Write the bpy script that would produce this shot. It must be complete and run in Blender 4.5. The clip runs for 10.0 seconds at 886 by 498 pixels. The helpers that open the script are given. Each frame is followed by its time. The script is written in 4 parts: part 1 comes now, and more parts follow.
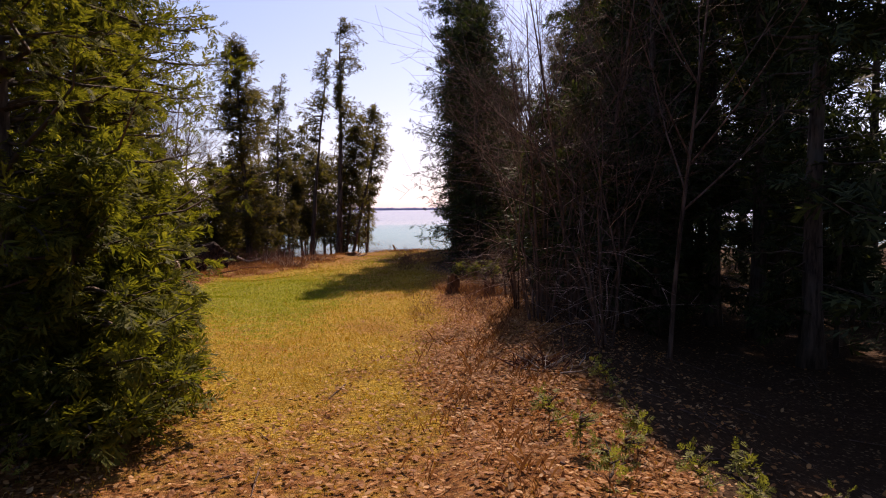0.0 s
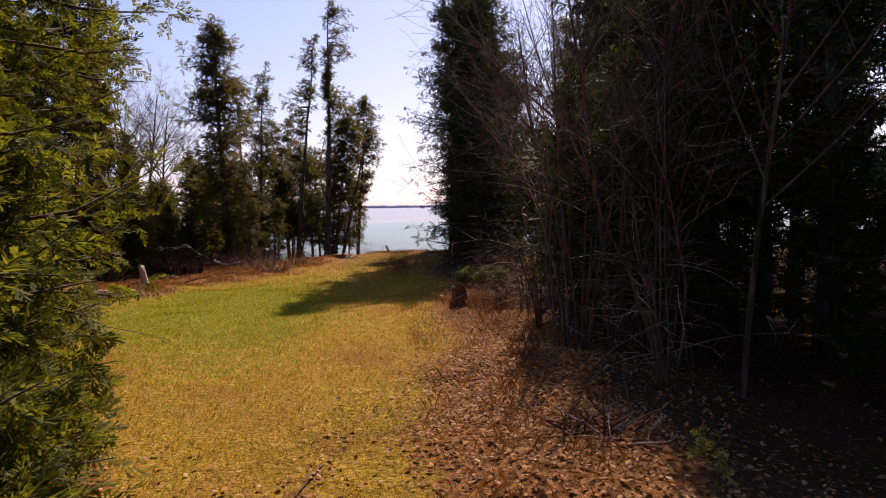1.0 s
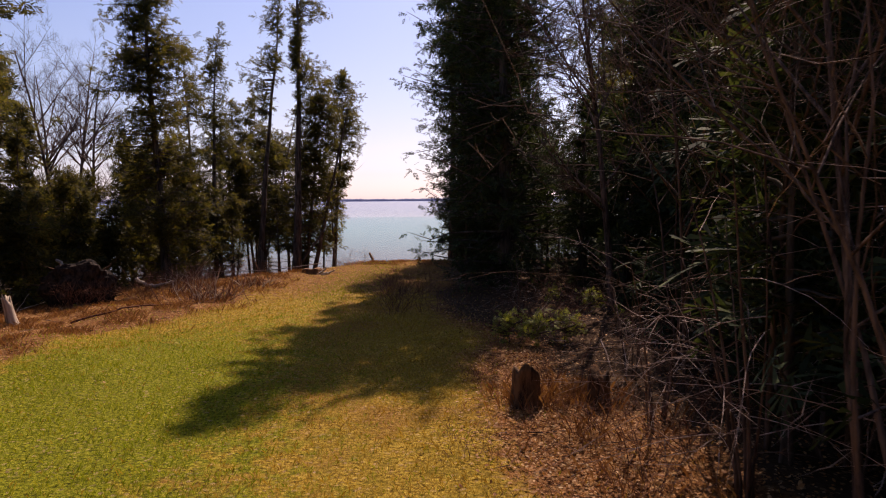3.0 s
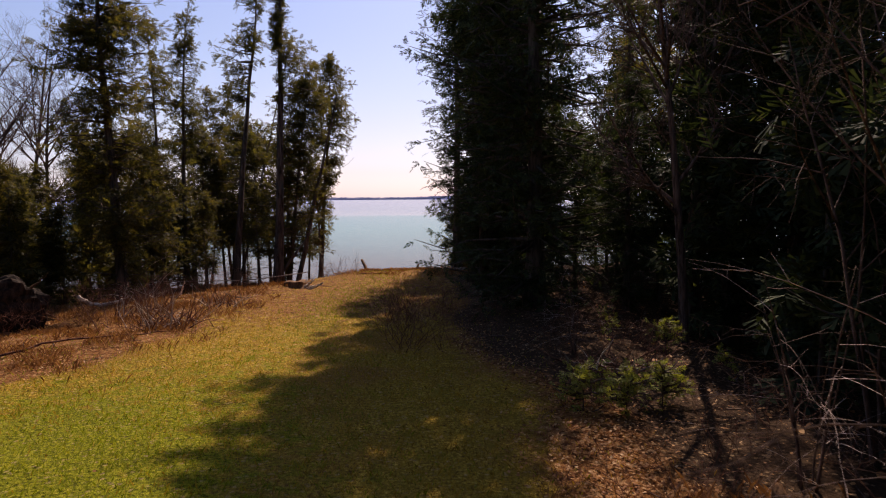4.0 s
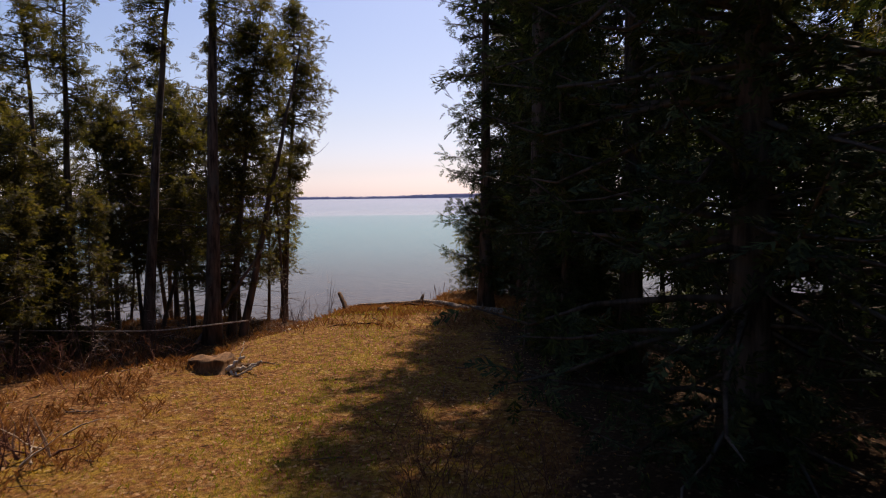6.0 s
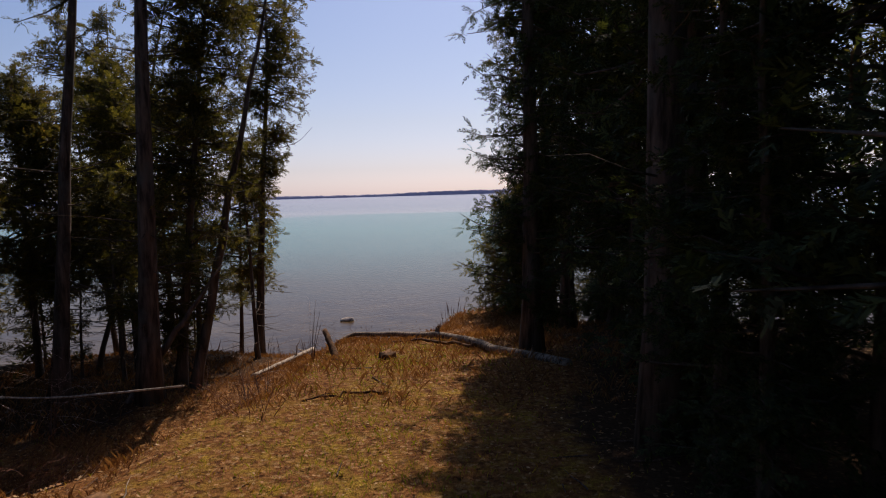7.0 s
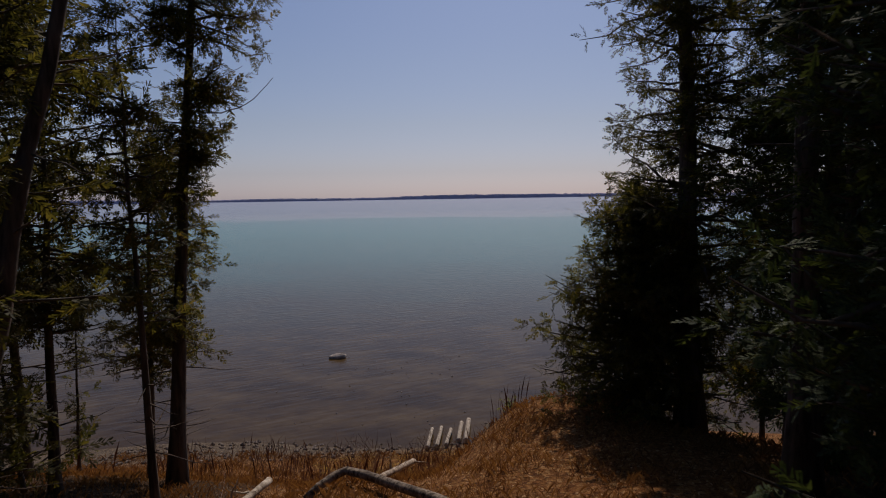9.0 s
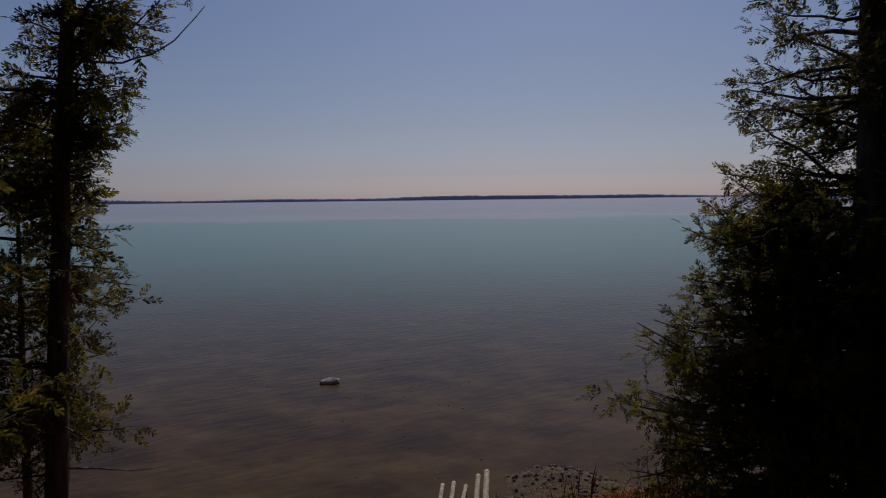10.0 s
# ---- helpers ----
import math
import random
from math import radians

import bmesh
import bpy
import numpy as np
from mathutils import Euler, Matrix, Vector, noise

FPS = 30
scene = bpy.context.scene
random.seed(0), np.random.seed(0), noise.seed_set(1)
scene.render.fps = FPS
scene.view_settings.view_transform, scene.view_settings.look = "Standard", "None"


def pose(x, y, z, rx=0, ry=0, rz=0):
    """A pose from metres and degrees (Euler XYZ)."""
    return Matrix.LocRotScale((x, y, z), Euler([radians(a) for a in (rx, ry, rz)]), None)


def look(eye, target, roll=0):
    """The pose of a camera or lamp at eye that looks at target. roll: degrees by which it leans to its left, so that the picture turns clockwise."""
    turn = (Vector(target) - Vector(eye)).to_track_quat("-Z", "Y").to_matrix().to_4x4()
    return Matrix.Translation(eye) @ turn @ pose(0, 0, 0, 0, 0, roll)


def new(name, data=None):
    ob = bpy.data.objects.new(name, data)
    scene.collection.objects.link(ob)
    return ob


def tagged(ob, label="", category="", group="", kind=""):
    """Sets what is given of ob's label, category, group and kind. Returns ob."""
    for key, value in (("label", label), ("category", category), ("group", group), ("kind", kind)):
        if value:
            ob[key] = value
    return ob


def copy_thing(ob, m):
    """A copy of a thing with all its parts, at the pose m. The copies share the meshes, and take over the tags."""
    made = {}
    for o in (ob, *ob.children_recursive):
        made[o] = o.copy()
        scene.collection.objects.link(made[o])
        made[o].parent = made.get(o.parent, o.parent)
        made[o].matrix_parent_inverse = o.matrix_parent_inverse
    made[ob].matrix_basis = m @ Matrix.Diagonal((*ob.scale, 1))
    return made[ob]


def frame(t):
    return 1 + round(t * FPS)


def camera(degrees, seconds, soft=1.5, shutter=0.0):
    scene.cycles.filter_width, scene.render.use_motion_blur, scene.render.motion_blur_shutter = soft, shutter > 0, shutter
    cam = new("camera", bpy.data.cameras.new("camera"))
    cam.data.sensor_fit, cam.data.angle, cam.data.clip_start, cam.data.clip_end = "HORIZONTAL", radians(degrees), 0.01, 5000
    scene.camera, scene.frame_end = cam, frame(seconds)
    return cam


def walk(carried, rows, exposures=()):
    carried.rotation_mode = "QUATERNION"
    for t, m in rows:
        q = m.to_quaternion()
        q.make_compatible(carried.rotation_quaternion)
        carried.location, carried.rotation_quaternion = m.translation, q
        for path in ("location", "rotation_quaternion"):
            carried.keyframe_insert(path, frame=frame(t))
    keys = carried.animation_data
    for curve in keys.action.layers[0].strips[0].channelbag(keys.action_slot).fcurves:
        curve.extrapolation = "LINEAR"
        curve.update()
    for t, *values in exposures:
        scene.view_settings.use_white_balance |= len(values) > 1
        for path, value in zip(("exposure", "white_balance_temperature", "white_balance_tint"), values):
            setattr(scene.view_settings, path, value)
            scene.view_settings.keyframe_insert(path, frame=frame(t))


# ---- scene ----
cam = camera(63.1, 10.0, 1.05, 0.12)
PATH = [
    (0, (1.145, -0.795, 2.139), (1.032, 1.199, 2.026), -0.6),
    (0.5, (0.965, 0.487, 2.138), (0.861, 2.481, 2.022), -0.7),
    (1, (0.743, 1.999, 2.143), (0.652, 3.993, 2.023), -0.8),
    (1.5, (0.471, 3.739, 2.149), (0.391, 5.733, 2.025), -0.8),
    (2, (0.158, 5.54, 2.23), (0.096, 7.534, 2.099), -0.6),
    (2.5, (-0.123, 7.415, 2.296), (-0.169, 9.41, 2.161), -0.5),
    (4, (-1.122, 12.874, 2.362), (-1.108, 14.869, 2.22), -0.4),
    (4.5, (-1.445, 14.851, 2.353), (-1.412, 16.845, 2.21), -0.4),
    (5, (-1.755, 16.965, 2.324), (-1.7, 18.959, 2.182), -0.4),
    (5.5, (-1.976, 19.344, 2.357), (-1.906, 21.338, 2.213), -0.5),
    (6, (-1.945, 21.968, 2.398), (-1.883, 23.962, 2.252), -0.7),
    (6.2, (-2.038, 23.063, 2.334), (-1.974, 25.057, 2.189), -1.1),
    (7.3, (-2.408, 28.215, 2.413), (-2.332, 30.208, 2.257), -1.6),
    (7.5, (-2.498, 29.021, 2.408), (-2.419, 31.013, 2.254), -1.5),
    (8, (-2.689, 31.178, 2.418), (-2.609, 33.171, 2.268), -1.3),
    (8.5, (-2.869, 33.396, 2.395), (-2.78, 35.389, 2.252), -1.1),
    (9, (-2.983, 35.542, 2.438), (-2.892, 37.535, 2.295), -0.9),
    (9.5, (-3.072, 37.638, 2.45), (-2.98, 39.631, 2.309), -0.7),
    (10, (-3.138, 39.69, 2.462), (-3.045, 41.683, 2.322), -0.7),
]
EXPOSURES = [(0, 0.21, 7050, 34), (2.5, 0.0, 7000, 34), (4.5, -0.1, 6900, 28), (6.0, -0.24, 6800, 24), (7.5, -0.70, 6450, 21), (9.0, -1.28, 6250, 20), (10.0, -1.68, 6150, 20)]
walk(cam, [(t, look(eye, target, roll)) for t, eye, target, roll in PATH], EXPOSURES)

SKYGAIN, SUNPOWER = 0.222, 6.0
SUN_TO = Vector((0.19, 0.98, 0.97)).normalized()

world = bpy.data.worlds.new("sky")
scene.world = world
world.use_nodes = True
wt = world.node_tree
sky = wt.nodes.new("ShaderNodeTexSky")
sky.sky_type = "NISHITA"
sky.sun_disc = False
sky.sun_elevation = math.asin(SUN_TO.z)
sky.sun_rotation = math.atan2(SUN_TO.x, SUN_TO.y)
sky.air_density, sky.dust_density, sky.ozone_density = 1.0, 1.0, 3.0
soften = wt.nodes.new("ShaderNodeHueSaturation")
soften.inputs["Saturation"].default_value = 0.98
wt.links.new(sky.outputs[0], soften.inputs["Color"])
cast = wt.nodes.new("ShaderNodeMix")
cast.data_type, cast.blend_type = "RGBA", "MULTIPLY"
cast.inputs[0].default_value = 1.0
cast.inputs[7].default_value = (1.0, 0.985, 1.01, 1)
wt.links.new(soften.outputs[0], cast.inputs[6])
sky_at = wt.nodes.new("ShaderNodeTexCoord")
sky_z = wt.nodes.new("ShaderNodeSeparateXYZ")
haze = wt.nodes.new("ShaderNodeValToRGB")
haze.color_ramp.elements[0].position, haze.color_ramp.elements[0].color = 0.0, (0.58, 0.63, 0.82, 1)
haze.color_ramp.elements[1].position, haze.color_ramp.elements[1].color = 0.30, (0.45, 0.505, 0.555, 1)
for at_z, tone in ((0.035, (0.49, 0.52, 0.63, 1)), (0.10, (0.485, 0.50, 0.535, 1)), (0.18, (0.475, 0.505, 0.535, 1))):
    haze.color_ramp.elements.new(at_z).color = tone
tint = wt.nodes.new("ShaderNodeMix")
tint.data_type, tint.blend_type = "RGBA", "MULTIPLY"
tint.inputs[0].default_value = 1.0
wt.links.new(sky_at.outputs["Generated"], sky_z.inputs[0])
wt.links.new(sky_z.outputs[2], haze.inputs[0])
wt.links.new(cast.outputs[2], tint.inputs[6])
wt.links.new(haze.outputs[0], tint.inputs[7])
wt.links.new(tint.outputs[2], wt.nodes["Background"].inputs[0])
wt.nodes["Background"].inputs[1].default_value = SKYGAIN
sun = new("sun", bpy.data.lights.new("sun", "SUN"))
sun.data.energy, sun.data.angle, sun.data.color = SUNPOWER, radians(0.55), (1.0, 0.90, 0.74)
sun.matrix_world = look(SUN_TO * 60, (0, 0, 0))


# ---- materials ----
def mat(name):
    m = bpy.data.materials.new(name)
    m.use_nodes = True
    n = m.node_tree
    return m, n, n.nodes["Principled BSDF"], n.nodes["Material Output"]


def node(n, kind, **inputs):
    k = n.nodes.new(kind)
    for key, value in inputs.items():
        k.inputs[key.replace("_", " ")].default_value = value
    return k


def noise_tex(n, scale, detail=4.0, rough=0.55, coords=None):
    k = node(n, "ShaderNodeTexNoise", Scale=scale, Detail=detail, Roughness=rough)
    if coords is not None:
        n.links.new(coords, k.inputs["Vector"])
    return k


def ramp(n, value, stops):
    r = n.nodes.new("ShaderNodeValToRGB")
    e = r.color_ramp.elements
    while len(e) < len(stops):
        e.new(0.5)
    for el, (p, c) in zip(e, stops):
        el.position, el.color = p, (*c, 1)
    n.links.new(value, r.inputs[0])
    return r.outputs[0]


def blend(n, fac, a, b, how="MIX"):
    k = n.nodes.new("ShaderNodeMix")
    k.data_type, k.blend_type = "RGBA", how
    for sock, v in ((k.inputs[0], fac), (k.inputs[6], a), (k.inputs[7], b)):
        if isinstance(v, (int, float)):
            sock.default_value = v
        elif isinstance(v, tuple):
            sock.default_value = (*v, 1)
        else:
            n.links.new(v, sock)
    return k.outputs[2]


def calc(n, op, a, b=0.0):
    k = n.nodes.new("ShaderNodeMath")
    k.operation = op
    k.use_clamp = False
    for sock, v in zip(k.inputs, (a, b)):
        if isinstance(v, (int, float)):
            sock.default_value = v
        else:
            n.links.new(v, sock)
    return k.outputs[0]


def bump(n, bsdf, height, strength, dist):
    b = node(n, "ShaderNodeBump", Strength=strength, Distance=dist)
    n.links.new(height, b.inputs["Height"])
    n.links.new(b.outputs[0], bsdf.inputs["Normal"])


def leaf_mat(name, stops, through_light=0.35, rough=0.6, tint=(1.2, 1.25, 0.6), gloss=0.35):
    """Foliage: colour by leaf and by tree, with light shining through the blades."""
    m, n, p, out = mat(name)
    geo = n.nodes.new("ShaderNodeNewGeometry")
    info = n.nodes.new("ShaderNodeObjectInfo")
    big = noise_tex(n, 0.9, 3.0, 0.5, n.nodes.new("ShaderNodeTexCoord").outputs["Object"])
    v = calc(n, "ADD", calc(n, "MULTIPLY", geo.outputs["Random Per Island"], 0.55),
             calc(n, "ADD", calc(n, "MULTIPLY", big.outputs[0], 0.45), calc(n, "MULTIPLY", info.outputs["Random"], 0.12)))
    col = ramp(n, v, stops)
    n.links.new(col, p.inputs["Base Color"])
    p.inputs["Roughness"].default_value = rough
    p.inputs["Specular IOR Level"].default_value = gloss
    t = n.nodes.new("ShaderNodeBsdfTranslucent")
    n.links.new(blend(n, 1.0, col, tint, "MULTIPLY"), t.inputs[0])
    mx = n.nodes.new("ShaderNodeMixShader")
    mx.inputs[0].default_value = through_light
    n.links.new(p.outputs[0], mx.inputs[1])
    n.links.new(t.outputs[0], mx.inputs[2])
    n.links.new(mx.outputs[0], out.inputs[0])
    return m


def bark_mat(name, dark, light, scale=9.0, lichen=None, stretch=0.16, strength=0.8):
    m, n, p, out = mat(name)
    co = n.nodes.new("ShaderNodeTexCoord").outputs["Object"]
    mp = node(n, "ShaderNodeMapping", Scale=(1.0, 1.0, stretch))
    n.links.new(co, mp.inputs[0])
    a = noise_tex(n, scale, 6.0, 0.65, mp.outputs[0])
    b = noise_tex(n, 2.2, 3.0, 0.5, co)
    col = ramp(n, a.outputs[0], [(0.38, dark), (0.62, light)])
    if lichen:
        col = blend(n, ramp(n, b.outputs[0], [(0.52, (0, 0, 0)), (0.66, (0.7, 0.7, 0.7))]), col, lichen)
    n.links.new(col, p.inputs["Base Color"])
    p.inputs["Roughness"].default_value = 0.9
    p.inputs["Specular IOR Level"].default_value = 0.12
    bump(n, p, a.outputs[0], strength, 0.02)
    return m


def ground_mat():
    """Ground cover by the weights laid on the sheet: grass, dry grass, leaf litter, needle duff with painted shade, wet
    bed.
    """
    m, n, p, out = mat("forest_ground")
    co = n.nodes.new("ShaderNodeTexCoord").outputs["Object"]
    at = n.nodes.new("ShaderNodeAttribute")
    at.attribute_name = "cover"
    sep = n.nodes.new("ShaderNodeSeparateColor")
    n.links.new(at.outputs["Color"], sep.inputs[0])
    n1, n2 = noise_tex(n, 0.55, 5.0, 0.6, co), noise_tex(n, 4.0, 5.0, 0.65, co)
    n3, n4 = noise_tex(n, 26.0, 5.0, 0.7, co), noise_tex(n, 90.0, 3.0, 0.6, co)
    vor = node(n, "ShaderNodeTexVoronoi", Scale=17.0, Randomness=1.0)
    n.links.new(co, vor.inputs["Vector"])
    vor2 = node(n, "ShaderNodeTexVoronoi", Scale=29.0, Randomness=1.0)
    n.links.new(co, vor2.inputs["Vector"])
    dry = ramp(n, n3.outputs[0], [(0.35, (0.10, 0.052, 0.010)), (0.46, (0.315, 0.19, 0.022)), (0.56, (0.48, 0.315, 0.036)), (0.68, (0.64, 0.45, 0.09))])
    dry = blend(n, ramp(n, n2.outputs[0], [(0.42, (0, 0, 0)), (0.66, (0.75, 0.75, 0.75))]), dry, (0.26, 0.185, 0.016))
    dry = blend(n, ramp(n, n1.outputs[0], [(0.47, (0, 0, 0)), (0.65, (0.55, 0.55, 0.55))]), dry, (0.27, 0.115, 0.034))
    green = ramp(n, n3.outputs[0], [(0.36, (0.060, 0.058, 0.005)), (0.48, (0.185, 0.20, 0.008)), (0.58, (0.30, 0.29, 0.014)), (0.7, (0.46, 0.37, 0.05))])
    litter = ramp(n, vor.outputs["Color"], [(0.1, (0.06, 0.026, 0.011)), (0.45, (0.235, 0.096, 0.028)), (0.75, (0.37, 0.18, 0.056)), (0.97, (0.54, 0.35, 0.16))])
    litter2 = ramp(n, vor2.outputs["Color"], [(0.1, (0.055, 0.022, 0.010)), (0.5, (0.23, 0.085, 0.024)), (0.95, (0.44, 0.22, 0.07))])
    litter = blend(n, n3.outputs[0], litter, litter2)
    bed = ramp(n, n2.outputs[0], [(0.3, (0.07, 0.05, 0.035)), (0.7, (0.22, 0.17, 0.12))])
    mixg = ramp(n, calc(n, "ADD", sep.outputs[0], calc(n, "MULTIPLY", calc(n, "SUBTRACT", n2.outputs[0], 0.5), 1.8)), [(0.35, (0, 0, 0)), (0.75, (1, 1, 1))])
    col = blend(n, mixg, dry, green)
    mixl = ramp(n, calc(n, "ADD", sep.outputs[1], calc(n, "MULTIPLY", calc(n, "SUBTRACT", n2.outputs[0], 0.5), 1.1)), [(0.35, (0, 0, 0)), (0.65, (1, 1, 1))])
    col = blend(n, mixl, col, litter)
    duff_and_shade = ramp(n, n3.outputs[0], [(0.3, (0.022, 0.014, 0.009)), (0.55, (0.062, 0.038, 0.022)), (0.8, (0.13, 0.08, 0.045))])
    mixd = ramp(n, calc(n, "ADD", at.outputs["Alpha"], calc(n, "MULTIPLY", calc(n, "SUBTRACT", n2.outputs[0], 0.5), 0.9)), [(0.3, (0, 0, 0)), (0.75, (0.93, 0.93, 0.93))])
    col = blend(n, mixd, col, duff_and_shade)
    col = blend(n, sep.outputs[2], col, bed)
    col = blend(n, ramp(n, n4.outputs[0], [(0.36, (0.7, 0.7, 0.7)), (0.44, (0, 0, 0))]), col, (0.055, 0.03, 0.014))
    col = blend(n, ramp(n, vor2.outputs["Color"], [(0.80, (0, 0, 0)), (0.90, (0.5, 0.5, 0.5))]), col, (0.50, 0.33, 0.17))
    n.links.new(col, p.inputs["Base Color"])
    p.inputs["Roughness"].default_value = 0.95
    p.inputs["Specular IOR Level"].default_value = 0.06
    h = calc(n, "ADD", calc(n, "MULTIPLY", n3.outputs[0], 0.6), calc(n, "ADD", calc(n, "MULTIPLY", vor.outputs["Distance"], 0.35), calc(n, "MULTIPLY", n4.outputs[0], 0.25)))
    bump(n, p, h, 1.0, 0.07)
    return m


def water_mat():
    """Lake water: brown over the shallow bed, turquoise over the sand shelf, pale far out; rippled."""
    m, n, p, out = mat("lake_water")
    co = n.nodes.new("ShaderNodeTexCoord").outputs["Object"]
    sep = n.nodes.new("ShaderNodeSeparateXYZ")
    n.links.new(co, sep.inputs[0])
    big = noise_tex(n, 0.02, 3.0, 0.5, co)
    mp = node(n, "ShaderNodeMapping", Scale=(0.12, 0.16, 1.0))
    n.links.new(co, mp.inputs[0])
    mid = noise_tex(n, 1.0, 4.0, 0.6, mp.outputs[0])
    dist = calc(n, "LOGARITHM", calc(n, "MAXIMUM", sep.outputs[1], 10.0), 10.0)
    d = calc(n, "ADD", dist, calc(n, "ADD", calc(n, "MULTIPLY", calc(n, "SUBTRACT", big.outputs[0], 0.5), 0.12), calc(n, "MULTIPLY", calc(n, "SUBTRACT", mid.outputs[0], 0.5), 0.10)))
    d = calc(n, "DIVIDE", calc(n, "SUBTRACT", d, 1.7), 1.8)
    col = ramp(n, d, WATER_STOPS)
    mb = node(n, "ShaderNodeMapping", Scale=(0.45, 0.5, 1.0), Rotation=(0, 0, radians(20)))
    n.links.new(co, mb.inputs[0])
    bed = noise_tex(n, 1.0, 6.0, 0.65, mb.outputs[0])
    shallow = ramp(n, d, [(0.07, (0.8, 0.8, 0.8)), (0.2, (0, 0, 0))])
    patch = ramp(n, bed.outputs[0], [(0.35, (0.042, 0.024, 0.010)), (0.5, (0.076, 0.046, 0.018)), (0.68, (0.120, 0.078, 0.032))])
    col = blend(n, shallow, col, patch)
    n.links.new(col, p.inputs["Base Color"])
    p.inputs["Roughness"].default_value = 0.18
    p.inputs["IOR"].default_value = 1.33
    p.inputs["Specular IOR Level"].default_value = 0.06
    mw = node(n, "ShaderNodeMapping", Scale=(1.7, 0.62, 1.0), Rotation=(0, 0, radians(32)))
    mw.vector_type = "TEXTURE"
    n.links.new(co, mw.inputs[0])
    w1 = noise_tex(n, 1.5, 3.0, 0.55, mw.outputs[0])
    wv = node(n, "ShaderNodeTexWave", Scale=0.55, Distortion=5.0, Detail=2.0)
    wv.bands_direction = "Y"
    n.links.new(mw.outputs[0], wv.inputs[0])
    bump(n, p, calc(n, "ADD", w1.outputs[0], calc(n, "MULTIPLY", wv.outputs[1], 0.05)), 0.35, 0.06)
    return m


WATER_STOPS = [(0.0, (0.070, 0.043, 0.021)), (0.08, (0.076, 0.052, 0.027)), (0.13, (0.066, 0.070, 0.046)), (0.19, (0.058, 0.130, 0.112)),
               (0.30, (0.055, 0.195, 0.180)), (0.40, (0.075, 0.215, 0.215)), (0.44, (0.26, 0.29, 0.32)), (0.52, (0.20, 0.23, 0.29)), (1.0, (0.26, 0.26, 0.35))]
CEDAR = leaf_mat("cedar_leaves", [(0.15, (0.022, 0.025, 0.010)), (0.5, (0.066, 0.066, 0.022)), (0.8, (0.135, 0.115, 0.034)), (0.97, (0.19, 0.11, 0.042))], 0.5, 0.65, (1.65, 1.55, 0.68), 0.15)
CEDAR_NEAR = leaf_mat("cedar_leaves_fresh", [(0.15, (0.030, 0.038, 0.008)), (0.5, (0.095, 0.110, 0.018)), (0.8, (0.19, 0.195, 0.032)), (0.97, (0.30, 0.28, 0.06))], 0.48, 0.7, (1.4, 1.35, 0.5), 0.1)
FIR_AND_SHADED_CEDAR = leaf_mat("fir_needles_and_shaded_cedar", [(0.15, (0.013, 0.020, 0.010)), (0.5, (0.036, 0.052, 0.023)), (0.85, (0.10, 0.12, 0.042))], 0.22, 0.7, (1.2, 1.25, 0.6), 0.08)
SPRIG = leaf_mat("seedling_leaves", [(0.15, (0.08, 0.09, 0.015)), (0.5, (0.20, 0.22, 0.035)), (0.9, (0.36, 0.36, 0.09))], 0.4, 0.6, (1.2, 1.2, 0.6), 0.15)
DRYLEAF = leaf_mat("dead_leaves", [(0.15, (0.13, 0.055, 0.024)), (0.4, (0.30, 0.13, 0.042)), (0.68, (0.44, 0.22, 0.072)), (0.92, (0.60, 0.41, 0.21))], 0.2, 0.7, (1.2, 0.95, 0.6), 0.15)
STRAW = leaf_mat("dry_grass_blades", [(0.1, (0.15, 0.075, 0.012)), (0.5, (0.385, 0.24, 0.026)), (0.9, (0.56, 0.39, 0.06))], 0.3, 0.8, (1.2, 1.0, 0.45), 0.08)
GRASS = leaf_mat("green_grass_blades", [(0.1, (0.08, 0.10, 0.004)), (0.5, (0.195, 0.24, 0.006)), (0.9, (0.42, 0.36, 0.03))], 0.35, 0.7, (1.2, 1.2, 0.4), 0.08)
BARK = bark_mat("cedar_bark", (0.036, 0.026, 0.020), (0.16, 0.12, 0.09), 10.0, (0.10, 0.10, 0.085))
TWIG = bark_mat("bare_twig_bark", (0.048, 0.031, 0.023), (0.21, 0.14, 0.105), 14.0)
TWIG_SUNLIT = bark_mat("sunlit_twig_bark", (0.22, 0.145, 0.11), (0.66, 0.50, 0.41), 14.0)
TWIG_RED = bark_mat("red_bramble_bark", (0.075, 0.030, 0.020), (0.24, 0.115, 0.07), 14.0)
BIRCH = bark_mat("birch_bark", (0.05, 0.036, 0.027), (0.42, 0.33, 0.24), 16.0, (0.09, 0.065, 0.05), 0.8, 0.8)
DEADWOOD = bark_mat("bleached_dead_wood", (0.20, 0.145, 0.10), (0.58, 0.47, 0.35), 12.0, None, 0.1, 0.5)
ROTWOOD = bark_mat("rotten_stump_wood", (0.04, 0.021, 0.011), (0.20, 0.105, 0.05), 12.0, None, 0.3, 1.0)
OLDSTUMP = bark_mat("brown_stump_wood", (0.06, 0.03, 0.013), (0.22, 0.115, 0.05), 12.0, None, 0.3, 0.8)
DARKROT = bark_mat("dark_root_soil", (0.012, 0.008, 0.006), (0.06, 0.038, 0.024), 12.0, None, 0.6, 1.0)
BLEACHED = bark_mat("bleached_post_wood", (0.24, 0.185, 0.13), (0.60, 0.51, 0.39), 12.0, None, 0.1, 0.4)
STONE = bark_mat("lake_stone", (0.17, 0.14, 0.115), (0.50, 0.43, 0.36), 6.0, (0.12, 0.11, 0.10), 1.0, 0.7)
PEBBLE = bark_mat("beach_pebble", (0.09, 0.066, 0.05), (0.34, 0.27, 0.21), 9.0, None, 1.0, 0.5)
